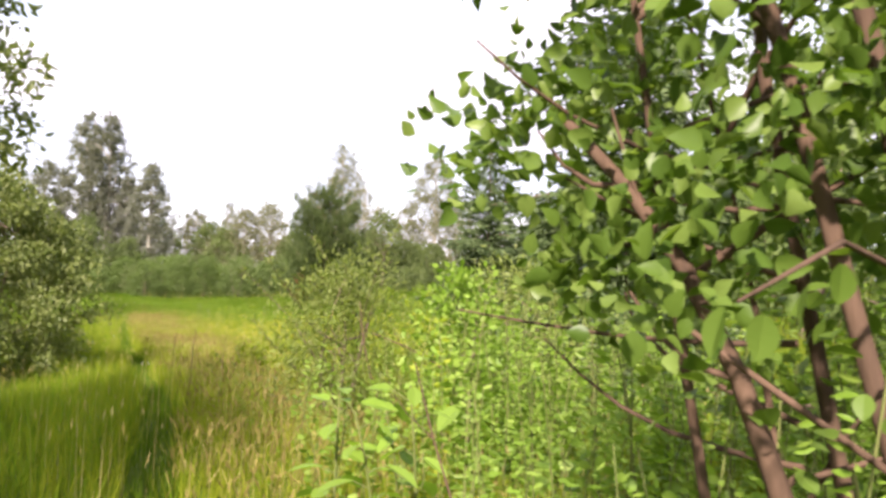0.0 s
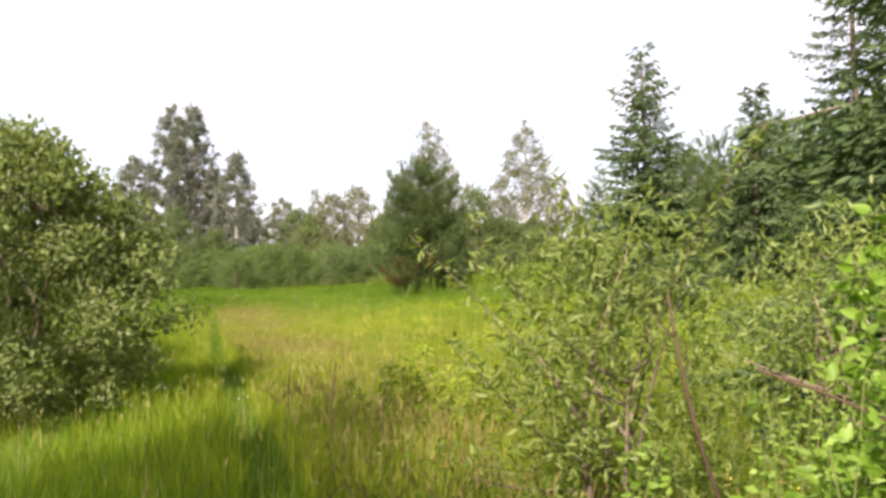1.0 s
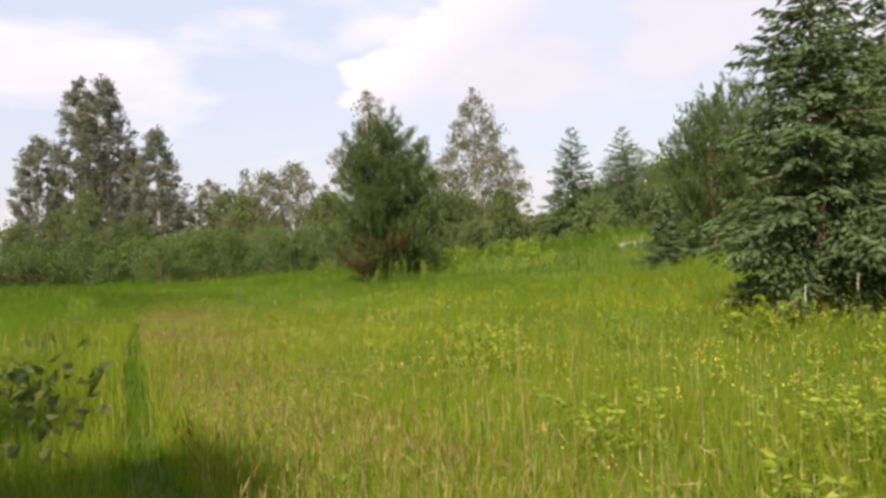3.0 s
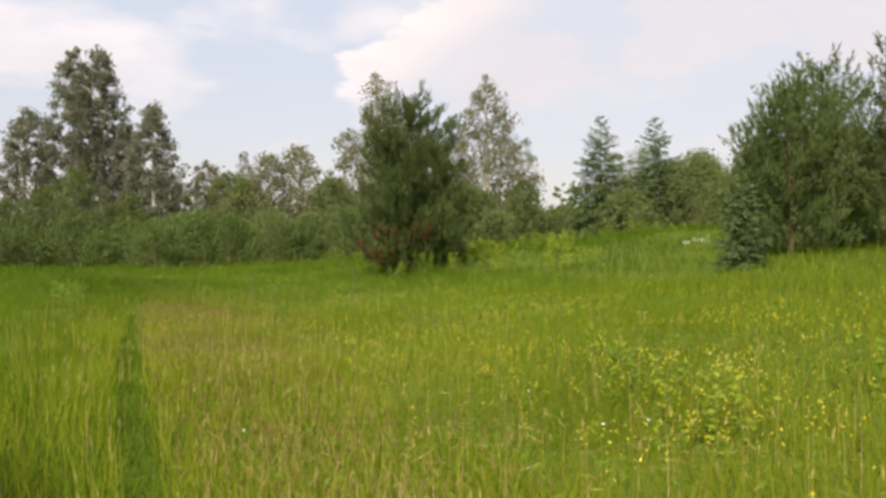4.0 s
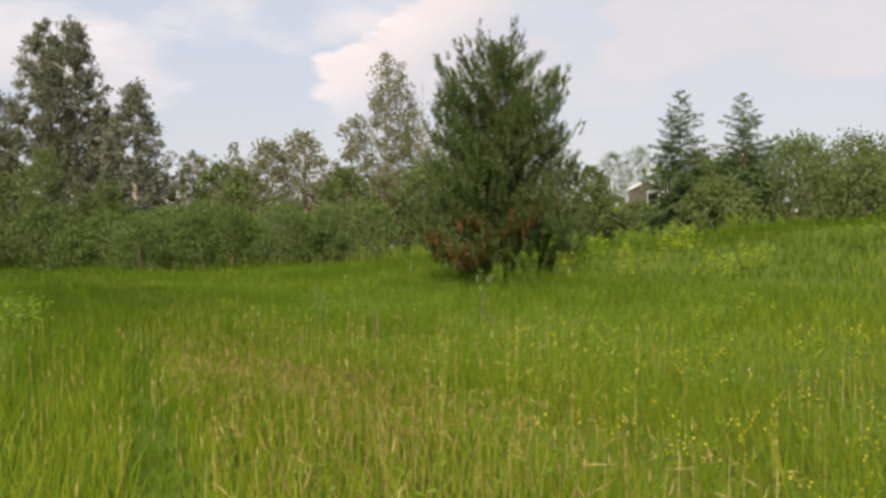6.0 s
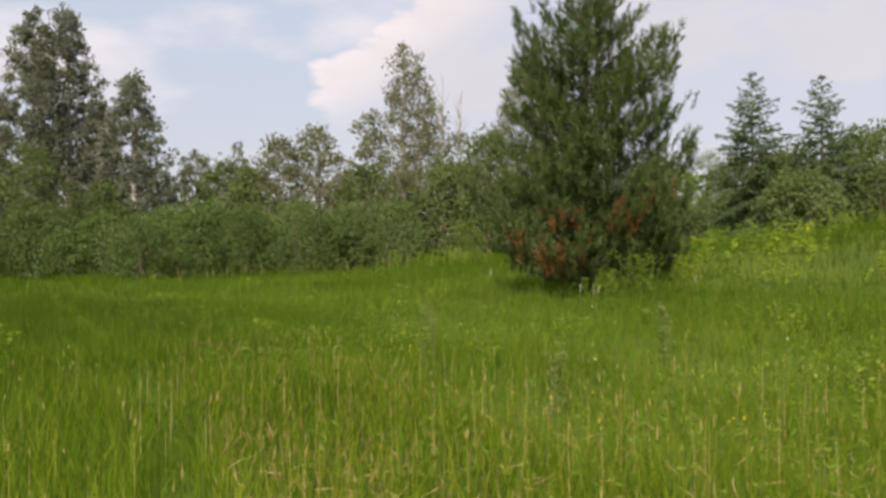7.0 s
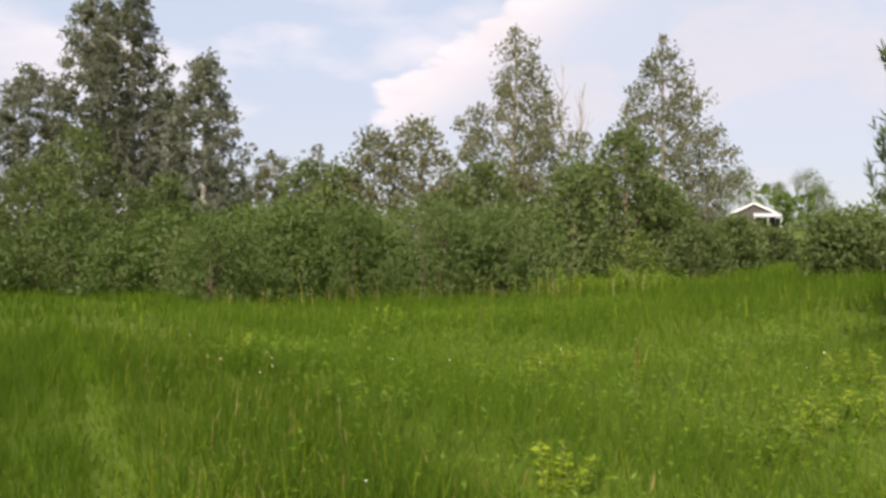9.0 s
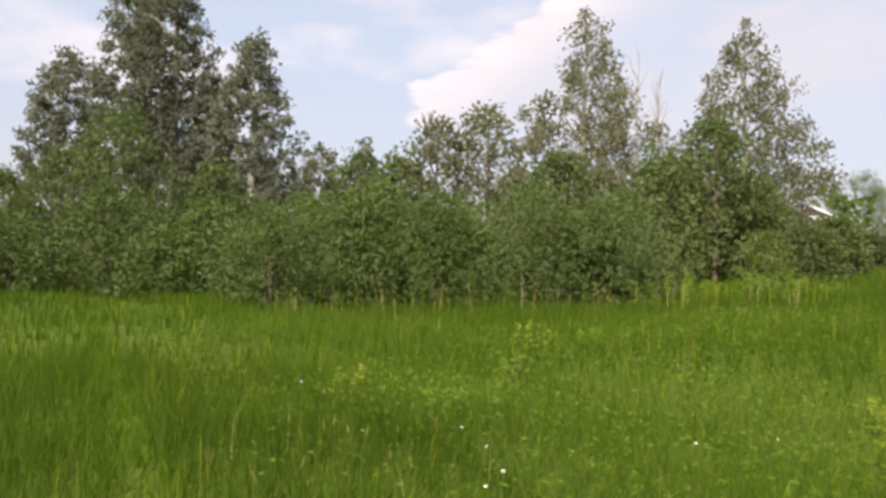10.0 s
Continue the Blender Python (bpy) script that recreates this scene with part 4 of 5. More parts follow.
# ---------------------------------------------------------------- meadow grass
def blades(name, x, y, h, w, rng, lean=0.35, mat=None, label="", simple=False):
    """Grass blades: three verts at the foot and middle, one at the bent tip."""
    n = len(x)
    z = gz(x, y)
    a = rng.uniform(0, 2 * np.pi, n)
    side = np.stack((np.cos(a), np.sin(a), np.zeros(n)), 1)
    b = rng.uniform(0, 2 * np.pi, n)
    bend = np.stack((np.cos(b), np.sin(b), np.zeros(n)), 1) * (h * lean * rng.uniform(0.2, 1.0, n))[:, None]
    foot = np.stack((x, y, z - 0.03), 1)
    up = np.array((0, 0, 1.0))
    mid = foot + up * (h * 0.6)[:, None] + bend * 0.35
    tip = foot + up * h[:, None] + bend
    W = np.broadcast_to(w, n)[:, None] * 0.5
    if simple:
        v = np.stack((foot - side * W, foot + side * W, tip), 1).reshape(-1, 3)
        o = put(name, fast_mesh(name, v, np.arange(n * 3).reshape(-1, 3)), mat)
        return tagged(o, label, "grass", kind="stuff")
    v = np.stack((foot - side * W, foot + side * W, mid + side * W * 0.8, mid - side * W * 0.8, tip), 1).reshape(-1, 3)
    k = np.arange(n)[:, None] * 5
    f = np.concatenate((k + np.array([[0, 1, 2]]), k + np.array([[0, 2, 3]]), k + np.array([[3, 2, 4]])), 0)
    o = put(name, fast_mesh(name, v, f), mat)
    return tagged(o, label, "grass", kind="stuff")


def scatter(rng, n, y0, y1, s0, s1):
    y = rng.uniform(y0, y1, n)
    s = rng.uniform(s0, s1, n)
    return trail(y) + s, y, s


def tall(x, y):
    return 0.42 + 0.12 * np.sin(x * 0.8 + np.sin(y * 0.5) * 2) * np.sin(y * 0.6 + 1.0) + 0.05 * np.sin(x * 2.3 + y * 1.7)


def build_grass():
    rng = np.random.default_rng(9)
    def sow(name, n, y0, y1, s0, s1, w, hs, label, skip=0.3, lean=0.32, mat=M_GRASS, simple=False):
        x, y, s = scatter(rng, n, y0, y1, s0, s1)
        keep = np.abs(s) > skip * rng.uniform(0.7, 1.3, n)
        x, y, s = x[keep], y[keep], s[keep]
        h = tall(x, y) * hs * rng.uniform(0.55, 1.15, len(x))
        w = w * rng.uniform(0.7, 1.3, len(x))
        dry = (rng.random(len(x)) < np.interp(y, (8, 30, 42, 50), (0.75, 0.65, 0.25, 0.05)) * np.interp(s, (-1.3, 0.3), (0.45, 1.0))) & (mat is M_GRASS)
        lush = ~dry & (mat is M_GRASS) & (rng.random(len(x)) < np.maximum(np.interp(y, (30, 44, 52), (0.0, 0.7, 1.0)), np.interp(s, (-1.4, 0.2), (0.6, 0.0)) * (y > 17)))
        plain = ~dry & ~lush
        blades(name, x[plain], y[plain], h[plain], w[plain], rng, lean, mat, label, simple)
        if lush.any():
            blades(name, x[lush], y[lush], h[lush], w[lush], rng, lean, M_LUSH, "lush deep green meadow grass", simple)
        if dry.any():
            blades(name, x[dry], y[dry], h[dry], w[dry], rng, lean, M_GRASS_DRY, "drying yellowish meadow grass", simple)
    lab = "tall uncut green meadow grass"
    sow("meadow_grass", 100000, 6, 60, -1.9, 2.6, 0.008, 1.0, lab, skip=0.19, lean=0.5)
    sow("meadow_grass", 110000, 8, 62, -4.2, 5.5, 0.009, 1.0, lab, skip=1.9, simple=True, lean=0.6)
    sow("meadow_grass", 190000, 10, 76, -12, 14, 0.013, 1.0, lab, skip=3.2, simple=True, lean=0.55)
    sow("meadow_grass", 170000, 5, 80, -40, 42, 0.028, 0.95, lab, skip=9.0, simple=True, lean=0.5)
    sow("meadow_grass", 90000, 60, 104, -30, 50, 0.05, 1.0, lab, skip=0.0, simple=True)
    # short blades in the groove, their colour darkened to deepen its shade
    sow("trodden_grass", 15000, 5, 72, -0.27, 0.24, 0.010, 0.45, "short trodden grass along the narrow trail, coloured darker for the groove's shade", skip=0.0, lean=0.7, mat=M_TRODDEN)
    # dry straw and seed heads beside the trail
    x, y, s = scatter(rng, 11000, 8, 56, 0.2, 3.2)
    on = rng.random(len(x)) < np.exp(-((s - 1.35) / 0.8) ** 2) * np.interp(y, (8, 32, 41), (1, 0.75, 0.06)) * (s > 0.45)
    x, y = x[on], y[on]
    blades("dry_grass", x, y, tall(x, y) * rng.uniform(0.9, 1.45, len(x)), 0.0045, rng, 0.35, M_STRAW, "pale dry grass stalks beside the trail")
    # broken and bent straws caught in the sward
    x, y, s = scatter(rng, 3600, 9, 40, 0.25, 3.6)
    n = len(x)
    p = np.stack((x, y, gz(x, y) + tall(x, y) * rng.uniform(0.55, 1.05, n)), 1)
    d = rng.normal(0, 1, (n, 3)) * np.array((1, 1, 0.7))
    o = put("bent_straws", leaves_mesh("bent_straws", p, d, rng.uniform(0.05, 0.2, n), rng.uniform(0.003, 0.0055, n), rng, 0.1), M_STRAW)
    tagged(o, "broken pale straws caught between the grass blades", "grass", kind="stuff")
    x, y, s = scatter(rng, 46000, 7, 60, 0.15, 3.4)
    on = rng.random(len(x)) < np.exp(-((s - 0.9) / 1.1) ** 2) * (0.6 + 0.2 * np.sin(y * 1.3 + 2 * np.sin(x * 1.1))) * np.interp(y, (7, 34, 44), (1, 0.75, 0.05))
    x, y = x[on], y[on]
    n = len(x)
    p = np.stack((x, y, gz(x, y) + tall(x, y) * rng.uniform(0.8, 1.3, n)), 1)
    d = np.stack((rng.normal(0, 0.4, n), rng.normal(0, 0.4, n), np.ones(n)), 1)
    o = put("grass_panicles", leaves_mesh("grass_panicles", p, d, rng.uniform(0.06, 0.14, n), rng.uniform(0.006, 0.016, n), rng, 0.3), M_RUSSET)
    tagged(o, "hazy reddish-brown grass panicles beside the trail", "grass", kind="stuff")
    x, y, s = scatter(rng, 2600, 8, 44, -2.5, 6)
    h = tall(x, y) * rng.uniform(1.05, 1.6, len(x))
    p = np.stack((x, y, gz(x, y) + h - 0.09), 1)
    d = np.stack((rng.normal(0, 0.12, len(x)), rng.normal(0, 0.12, len(x)), np.ones(len(x))), 1)
    o = put("seed_heads", leaves_mesh("seed_heads", p, d, rng.uniform(0.05, 0.1, len(x)), 0.008, rng, 0.3), M_STRAW)
    tagged(o, "slender pale seed heads of timothy grass", "grass", kind="stuff")
    blades("seed_stalks", x, y, h - 0.05, 0.004, rng, 0.05, M_STRAW, "thin stalks carrying the seed heads")
    # broad herbs in the sward
    x, y, s = scatter(rng, 120000, 7, 64, 0.6, 13)
    on = rng.random(len(x)) < np.clip(0.55 + 0.4 * np.sin(x * 0.7 + 2 * np.sin(y * 0.35)), 0.1, 1)
    x, y = x[on], y[on]
    n = len(x)
    p = np.stack((x, y, gz(x, y) + tall(x, y) * rng.uniform(0.45, 1.05, n)), 1)
    d = np.stack((rng.normal(0, 1, n), rng.normal(0, 1, n), rng.uniform(-0.2, 1.0, n)), 1)
    o = put("meadow_herbs", leaves_mesh("meadow_herbs", p, d, rng.uniform(0.03, 0.075, n), rng.uniform(0.010, 0.026, n), rng, 0.2), M_HERB)
    tagged(o, "broad-leaved green herbs mixed into the grass", "herbs", kind="stuff")
    # yellow flowers
    x, y, s = scatter(rng, 19000, 12, 46, 2.0, 15)
    on = rng.random(len(x)) < np.clip(np.interp(y, (12, 20, 25, 29, 34, 39, 46), (0.1, 0.2, 0.65, 1.0, 0.6, 0.12, 0.0)) * np.interp(s, (2, 3.2, 5.5, 8, 11, 15), (0.1, 0.8, 1.0, 0.5, 0.15, 0.05)) * (0.6 + 0.4 * np.sin(x * 1.7 + 2 * np.sin(y * 0.9))), 0.03, 1)
    x, y = x[on], y[on]
    x, y = np.repeat(x, 3), np.repeat(y, 3)
    n = len(x)
    h = np.repeat(tall(x[::3], y[::3]) * rng.uniform(0.9, 1.25, n // 3), 3)
    xx, yy = x + rng.normal(0, 0.02, n), y + rng.normal(0, 0.02, n)
    p = np.stack((xx, yy, gz(x, y) + h + np.tile((0.0, 0.025, 0.05), n // 3)), 1)
    o = put("yellow_flowers", leaves_mesh("yellow_flowers", p, rng.normal(0, 1, (n, 3)) + np.array((0, 0, 0.6)), rng.uniform(0.011, 0.023, n), 0.013, rng, 0.2), M_YELLOW)
    tagged(o, "small yellow meadow flowers in loose drifts", "flowers", kind="stuff")


build_grass()

# ---------------------------------------------------------------- more trees to close the sides and the distance
for i, (x, y, h, r) in enumerate(((9.5, 31, 6.5, 2.4), (12, 37, 7.0, 2.6), (13, 46, 7.5, 2.8), (13.5, 53, 7.0, 2.8), (7.8, 19, 7.0, 2.5), (8.5, 9.5, 7.5, 2.7), (17, 60, 7.0, 3.0),
                                  (62.4, 252.5, 17.0, 6.5), (18.2, 117, 7.0, 2.4), (20.4, 115, 6.2, 2.8), (22.5, 118, 7.5, 3.2), (4.6, 118, 2.7, 1.6), (6.4, 117, 2.9, 1.7), (38, 249, 15, 4.8), (46, 253, 17, 5.4), (54, 250, 13, 5.0), (62, 246, 12, 5.0), (27, 112, 8, 3.4), (-4, 108, 2.6, 2.0), (0, 107, 2.0, 2.0), (4, 106, 2.1, 1.9), (8.5, 107, 2.6, 2.2), (13, 105, 3.0, 2.4), (18, 103, 3.6, 2.6), (23, 100, 4.2, 2.8), (31, 100, 5, 3), (26, 90, 8, 3.4), (24, 76, 7, 3.2))):
    broadleaf("alder_tree", x, y, h, r, DOME, M_BANK, M_BARK, "green deciduous tree along the meadow's border", "tree", "border trees", seed=500 + i,
              leaf=0.30, wide=0.65, leaves=int(2300 * max(1.0, (r / 3.2) ** 1.8)), clumps=80, limbs=6, bare=0.04, stems=2, clump=0.3)
spruce(3.4, 34.0, 6.0, 1.9, "dark green spruce in the row along the meadow", seed=521, boughs=150, dense=0.7)
for i, (x, y, h, r) in enumerate(((-5.8, 7.3, 5.2, 1.5), (-15.5, 9, 6.5, 2.6), (-12.8, 12.4, 5.0, 2.0), (-15.5, 24, 5, 2.2), (-24, 19, 7, 3), (6, 1, 6, 2.5), (-10, 2, 6, 2.6), (-3, -6, 6, 2.6))):
    broadleaf("alder_tree", x, y, h, r, DOME, M_LEFT, M_BARK, "leafy tree beside the start of the trail", "tree", "trees at the start", seed=530 + i,
              leaf=0.22, wide=0.6, leaves=3400, clumps=80, limbs=6, bare=0.06, stems=2, clump=0.3)


def build_far_woods():
    """A belt of woods far round the meadow."""
    rng = np.random.default_rng(41)
    n = 420
    ang = rng.uniform(0, 2 * np.pi, n)
    rad = rng.uniform(190, 300, n)
    cx, cy = -15 + rad * np.sin(ang), 45 + rad * np.cos(ang)
    h = rng.uniform(7, 13, n)
    base = gz(cx, cy)
    k = 60
    i = np.repeat(np.arange(n), k)
    off = rng.normal(0, 1, (n * k, 3))
    off /= np.linalg.norm(off, axis=1, keepdims=True)
    p = np.stack((cx[i], cy[i], base[i] + h[i] * 0.52), 1) + off * np.stack((np.full(n * k, 5.0), np.full(n * k, 5.0), h[i] * 0.5), 1) * rng.uniform(0.6, 1, (n * k, 1))
    o = put("far_woods", leaves_mesh("far_woods", p, off + rng.normal(0, 0.5, off.shape), rng.uniform(1.4, 2.6, n * k), 1.8, rng), M_BUSH)
    tagged(o, "distant belt of green woods round the meadow", "woods", kind="stuff")


build_far_woods()


# ---------------------------------------------------------------- single plants and small things
def build_daisy():
    """One oxeye daisy: stalk, a disc and a ring of petals."""
    e = new("daisy")
    put("stalk", tube_mesh("stalk", [(0, 0, -0.03), (0.01, 0, 0.25), (0.0, 0.01, 0.5)], (0.002, 0.002, 0.0015), 4), M_STEM, e)
    n = 14
    v, f = [], []
    for i in range(n):
        a = 6.2832 * i / n
        for r, wd, z in ((0.005, 0.0015, 0.502), (0.012, 0.0035, 0.505), (0.018, 0.0025, 0.501)):
            c, s_ = math.cos(a), math.sin(a)
            v += [(c * r - s_ * wd, s_ * r + c * wd, z), (c * r + s_ * wd, s_ * r - c * wd, z)]
        b = i * 6
        f += [(b, b + 1, b + 3, b + 2), (b + 2, b + 3, b + 5, b + 4)]
    me = bpy.data.meshes.new("petals")
    me.from_pydata(v, [], f)
    put("petals", me, M_WHITE, e, "white daisy petals")
    bm = bmesh.new()
    bmesh.ops.create_uvsphere(bm, u_segments=8, v_segments=5, radius=0.006, matrix=Matrix.LocRotScale((0, 0, 0.505), None, (1, 1, 0.55)))
    me = bpy.data.meshes.new("disc")
    bm.to_mesh(me)
    bm.free()
    put("disc", me, M_YELLOW, e, "yellow flower centre")
    return tagged(e, "white oxeye daisy standing in the meadow grass", "daisy", "daisies in the meadow")


def plant_daisies():
    rng = np.random.default_rng(61)
    spots = [(-19.09, 53.65), (-19.03, 53.54), (-19.92, 54.93), (-17.79, 54.66), (-19.38, 54.37), (-19.21, 53.9), (-15.87, 55.1), (-16.31, 54.24)]
    for _ in range(44):
        y = rng.uniform(16, 56)
        spots.append((float(trail(y)) + rng.uniform(-1.0, 7.5), y))
    first = build_daisy()
    for i, (x, y) in enumerate(spots):
        m = pose(x, y, gz1(x, y) + rng.uniform(-0.06, 0.04), rng.uniform(-14, 14), rng.uniform(-14, 14), rng.uniform(0, 360)) @ Matrix.Diagonal((0.75, 0.75, rng.uniform(0.85, 1.1), 1))
        if i == 0:
            first.matrix_world = m
        else:
            copy_thing(first, m)


plant_daisies()


def leafy_herb(name, x, y, height, spread, stems, mat, label, category, seed, L=0.07, W=0.4, pairs=16, tip=None, tip_label=""):
    """A clump of upright leafy stems; tip: material of the flower sprays on top."""
    rng = np.random.default_rng(seed)
    e = thing(name, x, y, label, category)
    P, D, S, F = [], [], [], []
    for k in range(stems):
        foot = np.array((rng.normal(0, spread * 0.35), rng.normal(0, spread * 0.35), -0.04))
        top = foot + np.array((rng.normal(0, spread * 0.3), rng.normal(0, spread * 0.3), height * rng.uniform(0.7, 1.0)))
        pts = curve_pts(foot, top, 0.05, rng, 5)
        put("stem", tube_mesh("stem", pts, np.linspace(0.006, 0.003, 5), 5), M_STEM, e)
        for i in range(pairs):
            t = 0.1 + 0.9 * (i + rng.random()) / pairs
            c = np.array([np.interp(t, np.linspace(0, 1, 5), pts[:, q]) for q in range(3)])
            for q in range(3):
                an = i * 1.7 + q * 2.09 + rng.normal(0, 0.3)
                P.append(c)
                D.append((math.cos(an), math.sin(an), rng.uniform(-0.3, 0.6)))
                S.append(L * rng.uniform(0.6, 1.3))
        if tip:
            for q in range(12):
                F.append(top + rng.normal(0, 1, 3) * (0.05, 0.05, 0.03))
    S = np.array(S)
    put("foliage", leaves_mesh("foliage", np.array(P), np.array(D), S, S * W, rng, 0.15), mat, e)
    if tip:
        F = np.array(F)
        put("flowers", leaves_mesh("flowers", F, rng.normal(0, 1, F.shape) + (0, 0, 0.5), 0.028, 0.025, rng, 0.2), tip, e, tip_label)
    return e


leafy_herb("herb_clump", -3.9, 16.4, 0.85, 0.8, 26, M_LIME, "bright yellow-green herb clump growing beside the trail", "herb", 600, 0.075, 0.5, 18)
leafy_herb("herb_clump", -3.3, 17.5, 0.72, 0.8, 14, M_LIME, "bright yellow-green herb clump growing beside the trail", "herb", 601, 0.055, 0.45, 20)
leafy_herb("herb_clump", -4.5, 19.6, 0.8, 0.6, 10, M_LIME, "bright yellow-green herb clump growing beside the trail", "herb", 602, 0.07, 0.45)
leafy_herb("herb_clump", -2.4, 19.6, 0.9, 0.9, 12, M_LIME, "bright yellow-green herb clump growing beside the trail", "herb", 603, 0.07, 0.45)
leafy_herb("goldenrod", -8.3, 53.2, 1.15, 0.8, 14, M_HERB, "leafy green goldenrod stems at the pine's foot", "herb", 604, 0.10, 0.3, 14)
leafy_herb("goldenrod", -9.3, 52.8, 0.95, 0.6, 10, M_HERB, "leafy green goldenrod stems at the pine's foot", "herb", 605, 0.10, 0.3, 14)
leafy_herb("goldenrod", -7.3, 53.4, 1.0, 0.6, 10, M_LIME, "leafy green goldenrod stems at the pine's foot", "herb", 606, 0.10, 0.3, 14)
leafy_herb("herb_clump", -18.3, 44.0, 0.95, 0.7, 14, M_HERB, "leafy green herb clump beside the trail", "herb", 598, 0.08, 0.45, 16)
leafy_herb("herb_clump", -19.0, 45.2, 0.8, 0.6, 10, M_HERB, "leafy green herb clump beside the trail", "herb", 599, 0.08, 0.45, 14)
leafy_herb("dock_plant", -10.2, 45.0, 0.95, 0.12, 3, M_LEFT, "dark slender dock plant standing above the grass", "herb", 607, 0.07, 0.35, 16)
leafy_herb("dock_plant", -13.1, 44.5, 1.0, 0.2, 4, M_LEFT, "dark slender dock plant standing above the grass", "herb", 608, 0.06, 0.3, 16)
leafy_herb("dock_plant", -12.1, 42.1, 0.8, 0.14, 3, M_LEFT, "dark slender dock plant standing above the grass", "herb", 609, 0.06, 0.3, 14)
for i, (x, y) in enumerate(((0.73, 47.6), (1.0, 47.8), (0.5, 47.9))):
    leafy_herb("cow_parsley", x, y, 1.0, 0.25, 3, M_HERB, "cow parsley with flat white flower heads beside a small spruce", "herb", 620 + i, 0.08, 0.4, 8, M_WHITE, "white flower umbels")
leafy_herb("tall_herb", -1.74, 10.58, 1.9, 0.06, 2, M_LIME, "single tall yellow-green shoot rising above the thicket", "herb", 610, 0.075, 0.4, 26)
rng_g = np.random.default_rng(71)
for i, (x, y, h) in enumerate(((-2.6, 18.6, 0.8), (-1.9, 17.6, 0.9), (-2.2, 19.9, 0.9), (-1.2, 19.0, 1.0), (-1.0, 20.8, 1.0), (-0.4, 22.4, 1.1), (0.3, 24.0, 1.1), (0.9, 25.6, 1.1), (-3.0, 21.4, 0.75), (0.2, 20.0, 1.1))):
    leafy_herb("goldenrod", x, y, h, 0.9, 14, M_LIME if i % 3 else M_HERB, "tall yellow-green goldenrod in the rough grass", "herb", 560 + i, 0.062, 0.35, 18, None, "")
for i in range(34):
    x, y = rng_g.uniform(-6.5, 9), rng_g.uniform(50, 68)
    leafy_herb("goldenrod", x, y, rng_g.uniform(0.7, 1.1), 0.9, 9, M_HERB if i % 3 else M_LIME, "stand of yellow-green goldenrod on the bank", "herb", 640 + i, 0.11, 0.4, 10)
for i in range(12):
    x, y = rng_g.uniform(-16, -9.5), rng_g.uniform(72.5, 77.5)
    leafy_herb("goldenrod", x, y, rng_g.uniform(0.7, 1.1), 0.9, 8, M_HERB, "stand of fresh green goldenrod beside the hedge", "herb", 660 + i, 0.11, 0.4, 9)
for i in range(16):
    x, y = rng_g.uniform(-6.5, 0.5), rng_g.uniform(20.5, 31)
    if x > -0.36 * y + 3.2:
        leafy_herb("herb_clump", x, y, rng_g.uniform(0.5, 0.75), 0.7, 9, M_LIME if i % 3 else M_HERB, "leafy meadow herb clump among the grass", "herb", 680 + i, 0.07, 0.45, 12)


# leafy tufts and reddish docks in the greener part of the meadow
for i in range(30):
    y = rng_g.uniform(36, 62)
    x = float(trail(y)) + rng_g.uniform(2.5, 11)
    leafy_herb("herb_clump", x, y, rng_g.uniform(0.4, 0.58), 0.5, 7, (M_HERB, M_LIME)[i % 2], "low leafy herb tuft in the lush grass", "herb", 720 + i, 0.07, 0.4, 9)
for i, (x, y) in enumerate(((-15.4, 53.3), (-16.9, 59.5), (-12.1, 50.0), (-13.0, 49.3), (-2.6, 20.3), (-2.75, 20.5))):
    dock = leafy_herb("dock_plant", x, y, 0.6, 0.1, 3, M_HERB, "dock plant with a rusty seed spike in the grass", "herb", 760 + i, 0.07, 0.3, 8)
    put("seed_head", tube_mesh("seed_head", [(0, 0, 0.45), (0.01, 0, 0.6), (0.03, 0.01, 0.78)], (0.005, 0.008, 0.003), 6), M_DEAD, dock, "rusty brown seed spike")


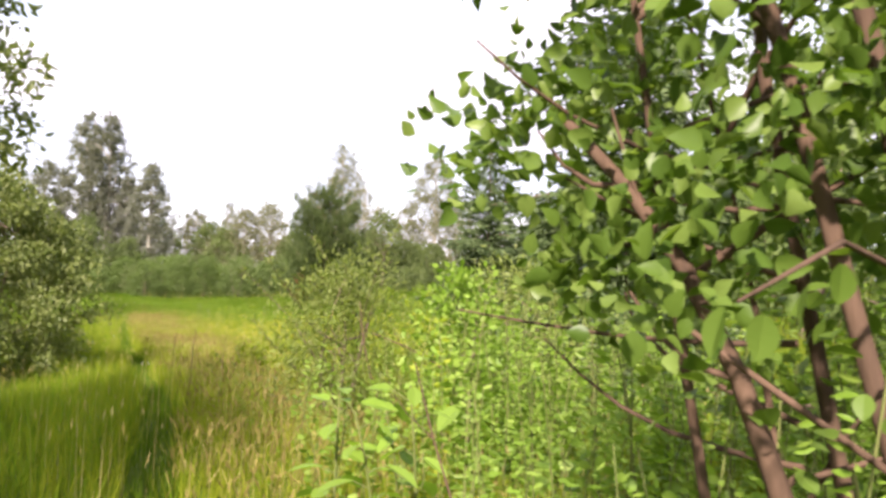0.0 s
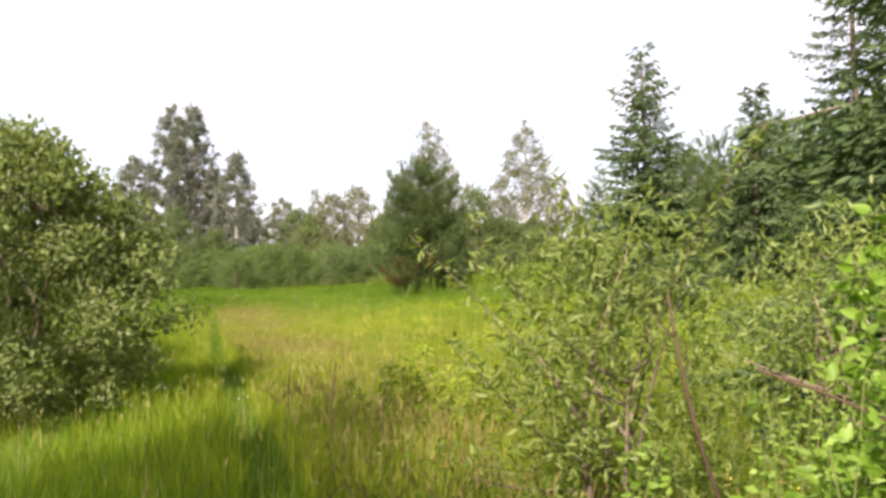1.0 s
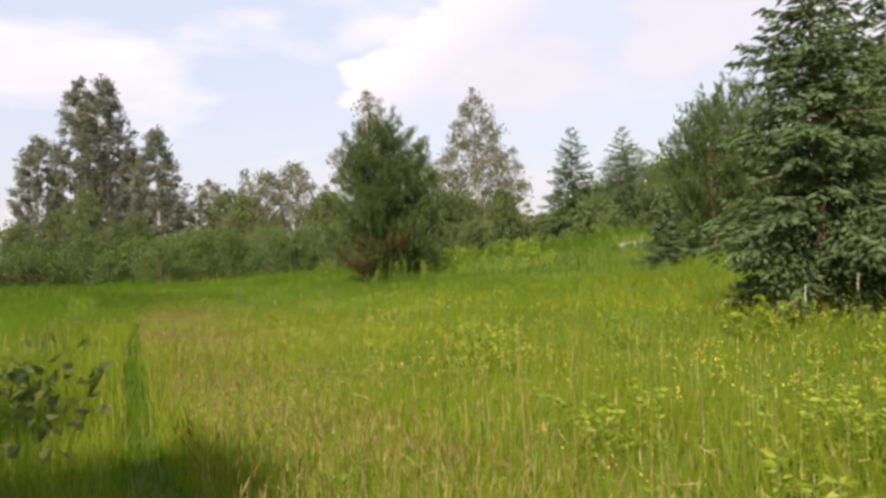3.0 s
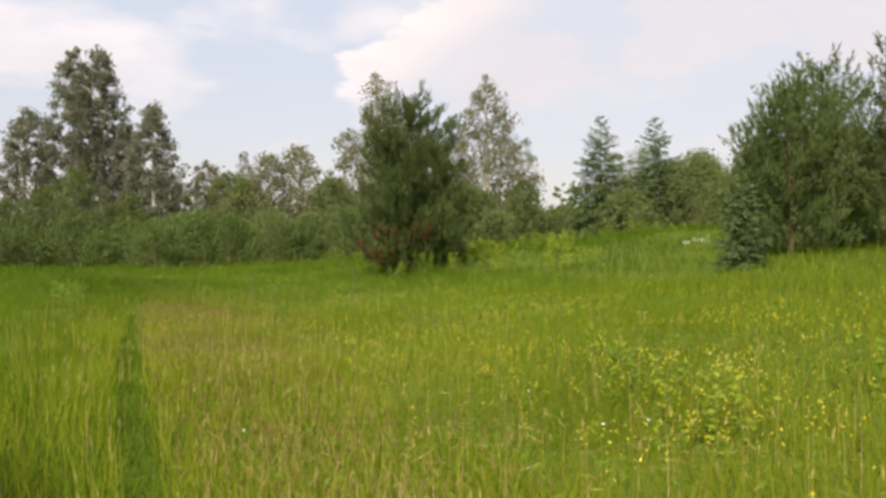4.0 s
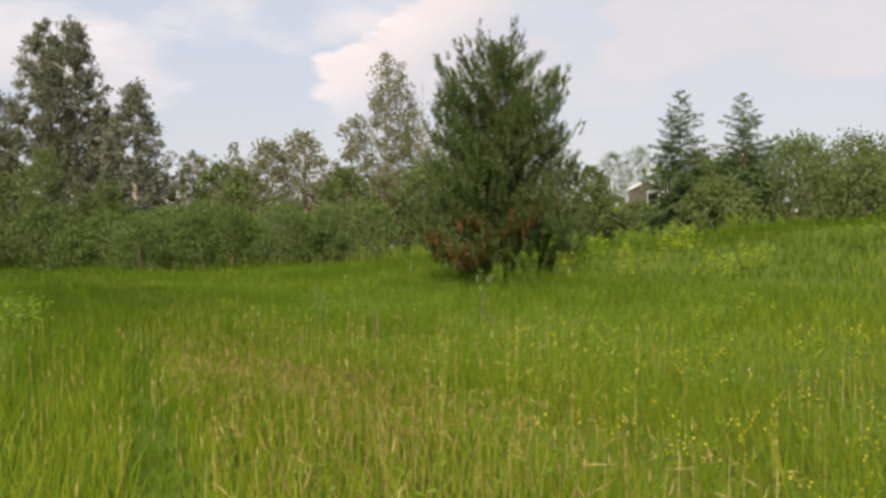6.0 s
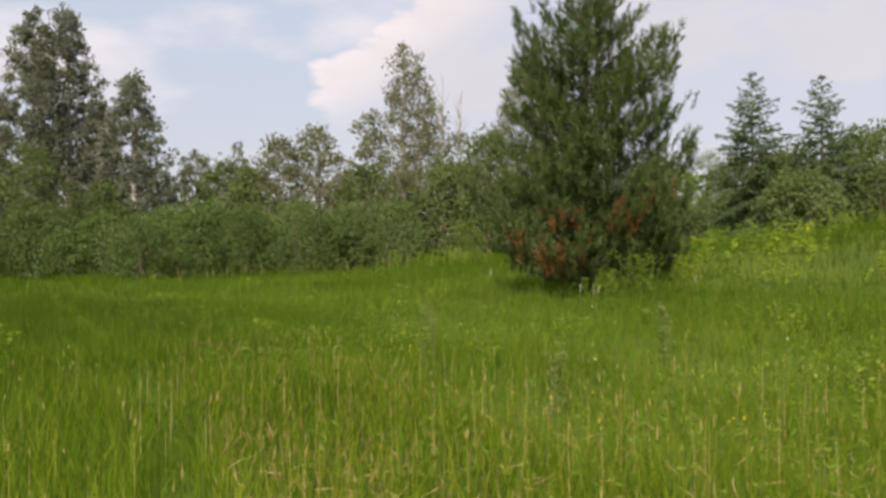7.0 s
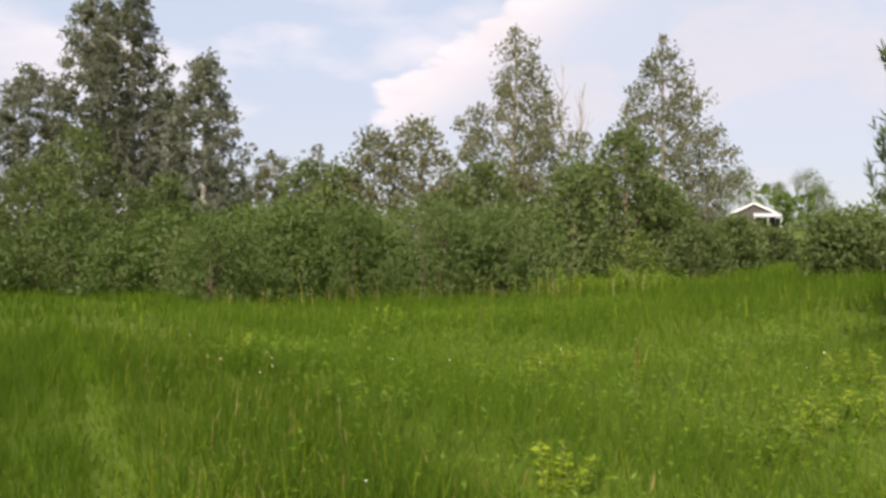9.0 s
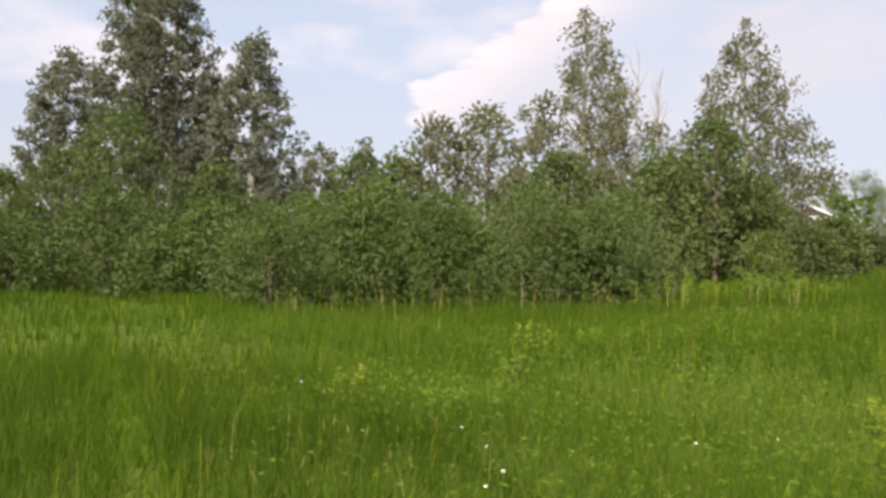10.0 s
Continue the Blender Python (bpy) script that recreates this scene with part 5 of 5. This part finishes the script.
def build_stalks():
    rng = np.random.default_rng(83)
    for x, y, h in ((-4.23, 13.4, 1.0), (-4.05, 13.9, 0.85), (-4.9, 14.9, 0.9)):
        e = thing("dock_plant", x, y, "slender dock with a dark brown seed spike beside the trail", "herb", "docks by the trail")
        put("stem", tube_mesh("stem", [(0, 0, -0.05), (0.01, 0, h * 0.35), (0.03, 0.01, h * 0.6)], (0.004, 0.0035, 0.003), 5), M_STEM, e)
        put("seed_head", tube_mesh("seed_head", [(0.03, 0.01, h * 0.58), (0.03, 0.01, h * 0.8), (0.05, 0.01, h)], (0.003, 0.005, 0.002), 7), M_REDBARK, e, "dark brown seed spike")
    spots = [(-0.9, 26.4, 0.75), (-0.3, 26.2, 0.6), (0.6, 26.3, 0.7), (-1.5, 26.6, 0.7), (-0.2, 23.6, 1.0), (0.1, 23.9, 0.9)]
    for k, (x, y, h) in enumerate(spots + [(-9.85, 52.6, 0.6), (-9.5, 52.7, 0.55), (-9.3, 52.6, 0.6), (-7.3, 52.8, 0.5), (-11.4, 53.5, 1.1)]):
        e = thing("dead_stalk", x, y, "pale dry flower stalk standing upright in the grass", "stalk", "dry stalks")
        h *= 0.8 if y < 40 else 0.6
        top = np.array((rng.normal(0, 0.1), rng.normal(0, 0.1), h))
        pts = curve_pts((0, 0, -0.04), top, 0.03, rng, 5)
        put("stem", tube_mesh("stem", pts, np.linspace(0.0045, 0.003, 5), 5), M_STEM, e)
        hp = np.array([top, top + (0, 0, 0.08), top + (0.01, 0, 0.2)])
        put("seed_head", tube_mesh("seed_head", hp, (0.004, 0.006, 0.003), 6), M_POST, e)
    e = thing("dead_stalk", -1.74, 21.65, "tall leaning dry mullein stalk beside the spruce", "stalk")
    put("stem", tube_mesh("stem", [(0, 0, -0.05), (0.05, 0, 0.6), (0.1, 0, 1.1)], (0.007, 0.006, 0.005), 6), M_STEM, e)
    put("seed_head", tube_mesh("seed_head", [(0.1, 0, 1.1), (0.12, 0, 1.32), (0.16, 0, 1.5)], (0.005, 0.008, 0.004), 7), M_BARK, e)


build_stalks()


def build_reeds():
    rng = np.random.default_rng(91)
    n = 240
    x = rng.uniform(-25, -11, n)
    y = 70.9 + rng.normal(0, 0.8, n) + 0.12 * (x + 20)
    h = rng.uniform(0.55, 1.15, n)
    pale = rng.random(n) < 0.3
    blades("pale_reeds", x[pale], y[pale], h[pale], 0.011, rng, 0.25, M_STRAW, "pale tall grass stalks along the hedge's foot")
    blades("green_reeds", x[~pale], y[~pale], h[~pale], 0.014, rng, 0.3, M_GRASS_DRY, "green tall grass stalks along the hedge's foot")


build_reeds()


def bare_birch(x, y, height, seed):
    rng = np.random.default_rng(seed)
    e = thing("dead_birch", x, y, "bare dead birch with thin pale branches", "tree")
    tp = curve_pts((0, 0, -0.1), (0.3, 0, height), 0.01, rng, 7)
    put("trunk", tube_mesh("trunk", tp, np.linspace(0.12, 0.015, 7), 6), M_PALEBARK, e)
    for i in range(16):
        t = rng.uniform(0.35, 0.97)
        s_ = np.array([np.interp(t, np.linspace(0, 1, 7), tp[:, q]) for q in range(3)])
        a = rng.uniform(0, 6.28)
        r = rng.uniform(0.8, 2.0) * (1.2 - t)
        put("limb", tube_mesh("limb", curve_pts(s_, s_ + (math.cos(a) * r, math.sin(a) * r, rng.uniform(1.0, 2.2)), 0.05, rng, 4), (0.035, 0.028, 0.02, 0.01), 4), M_PALEBARK, e)


bare_birch(-11.6, 103.5, 14.8, 700)
bare_birch(-10.2, 104.5, 13.0, 701)
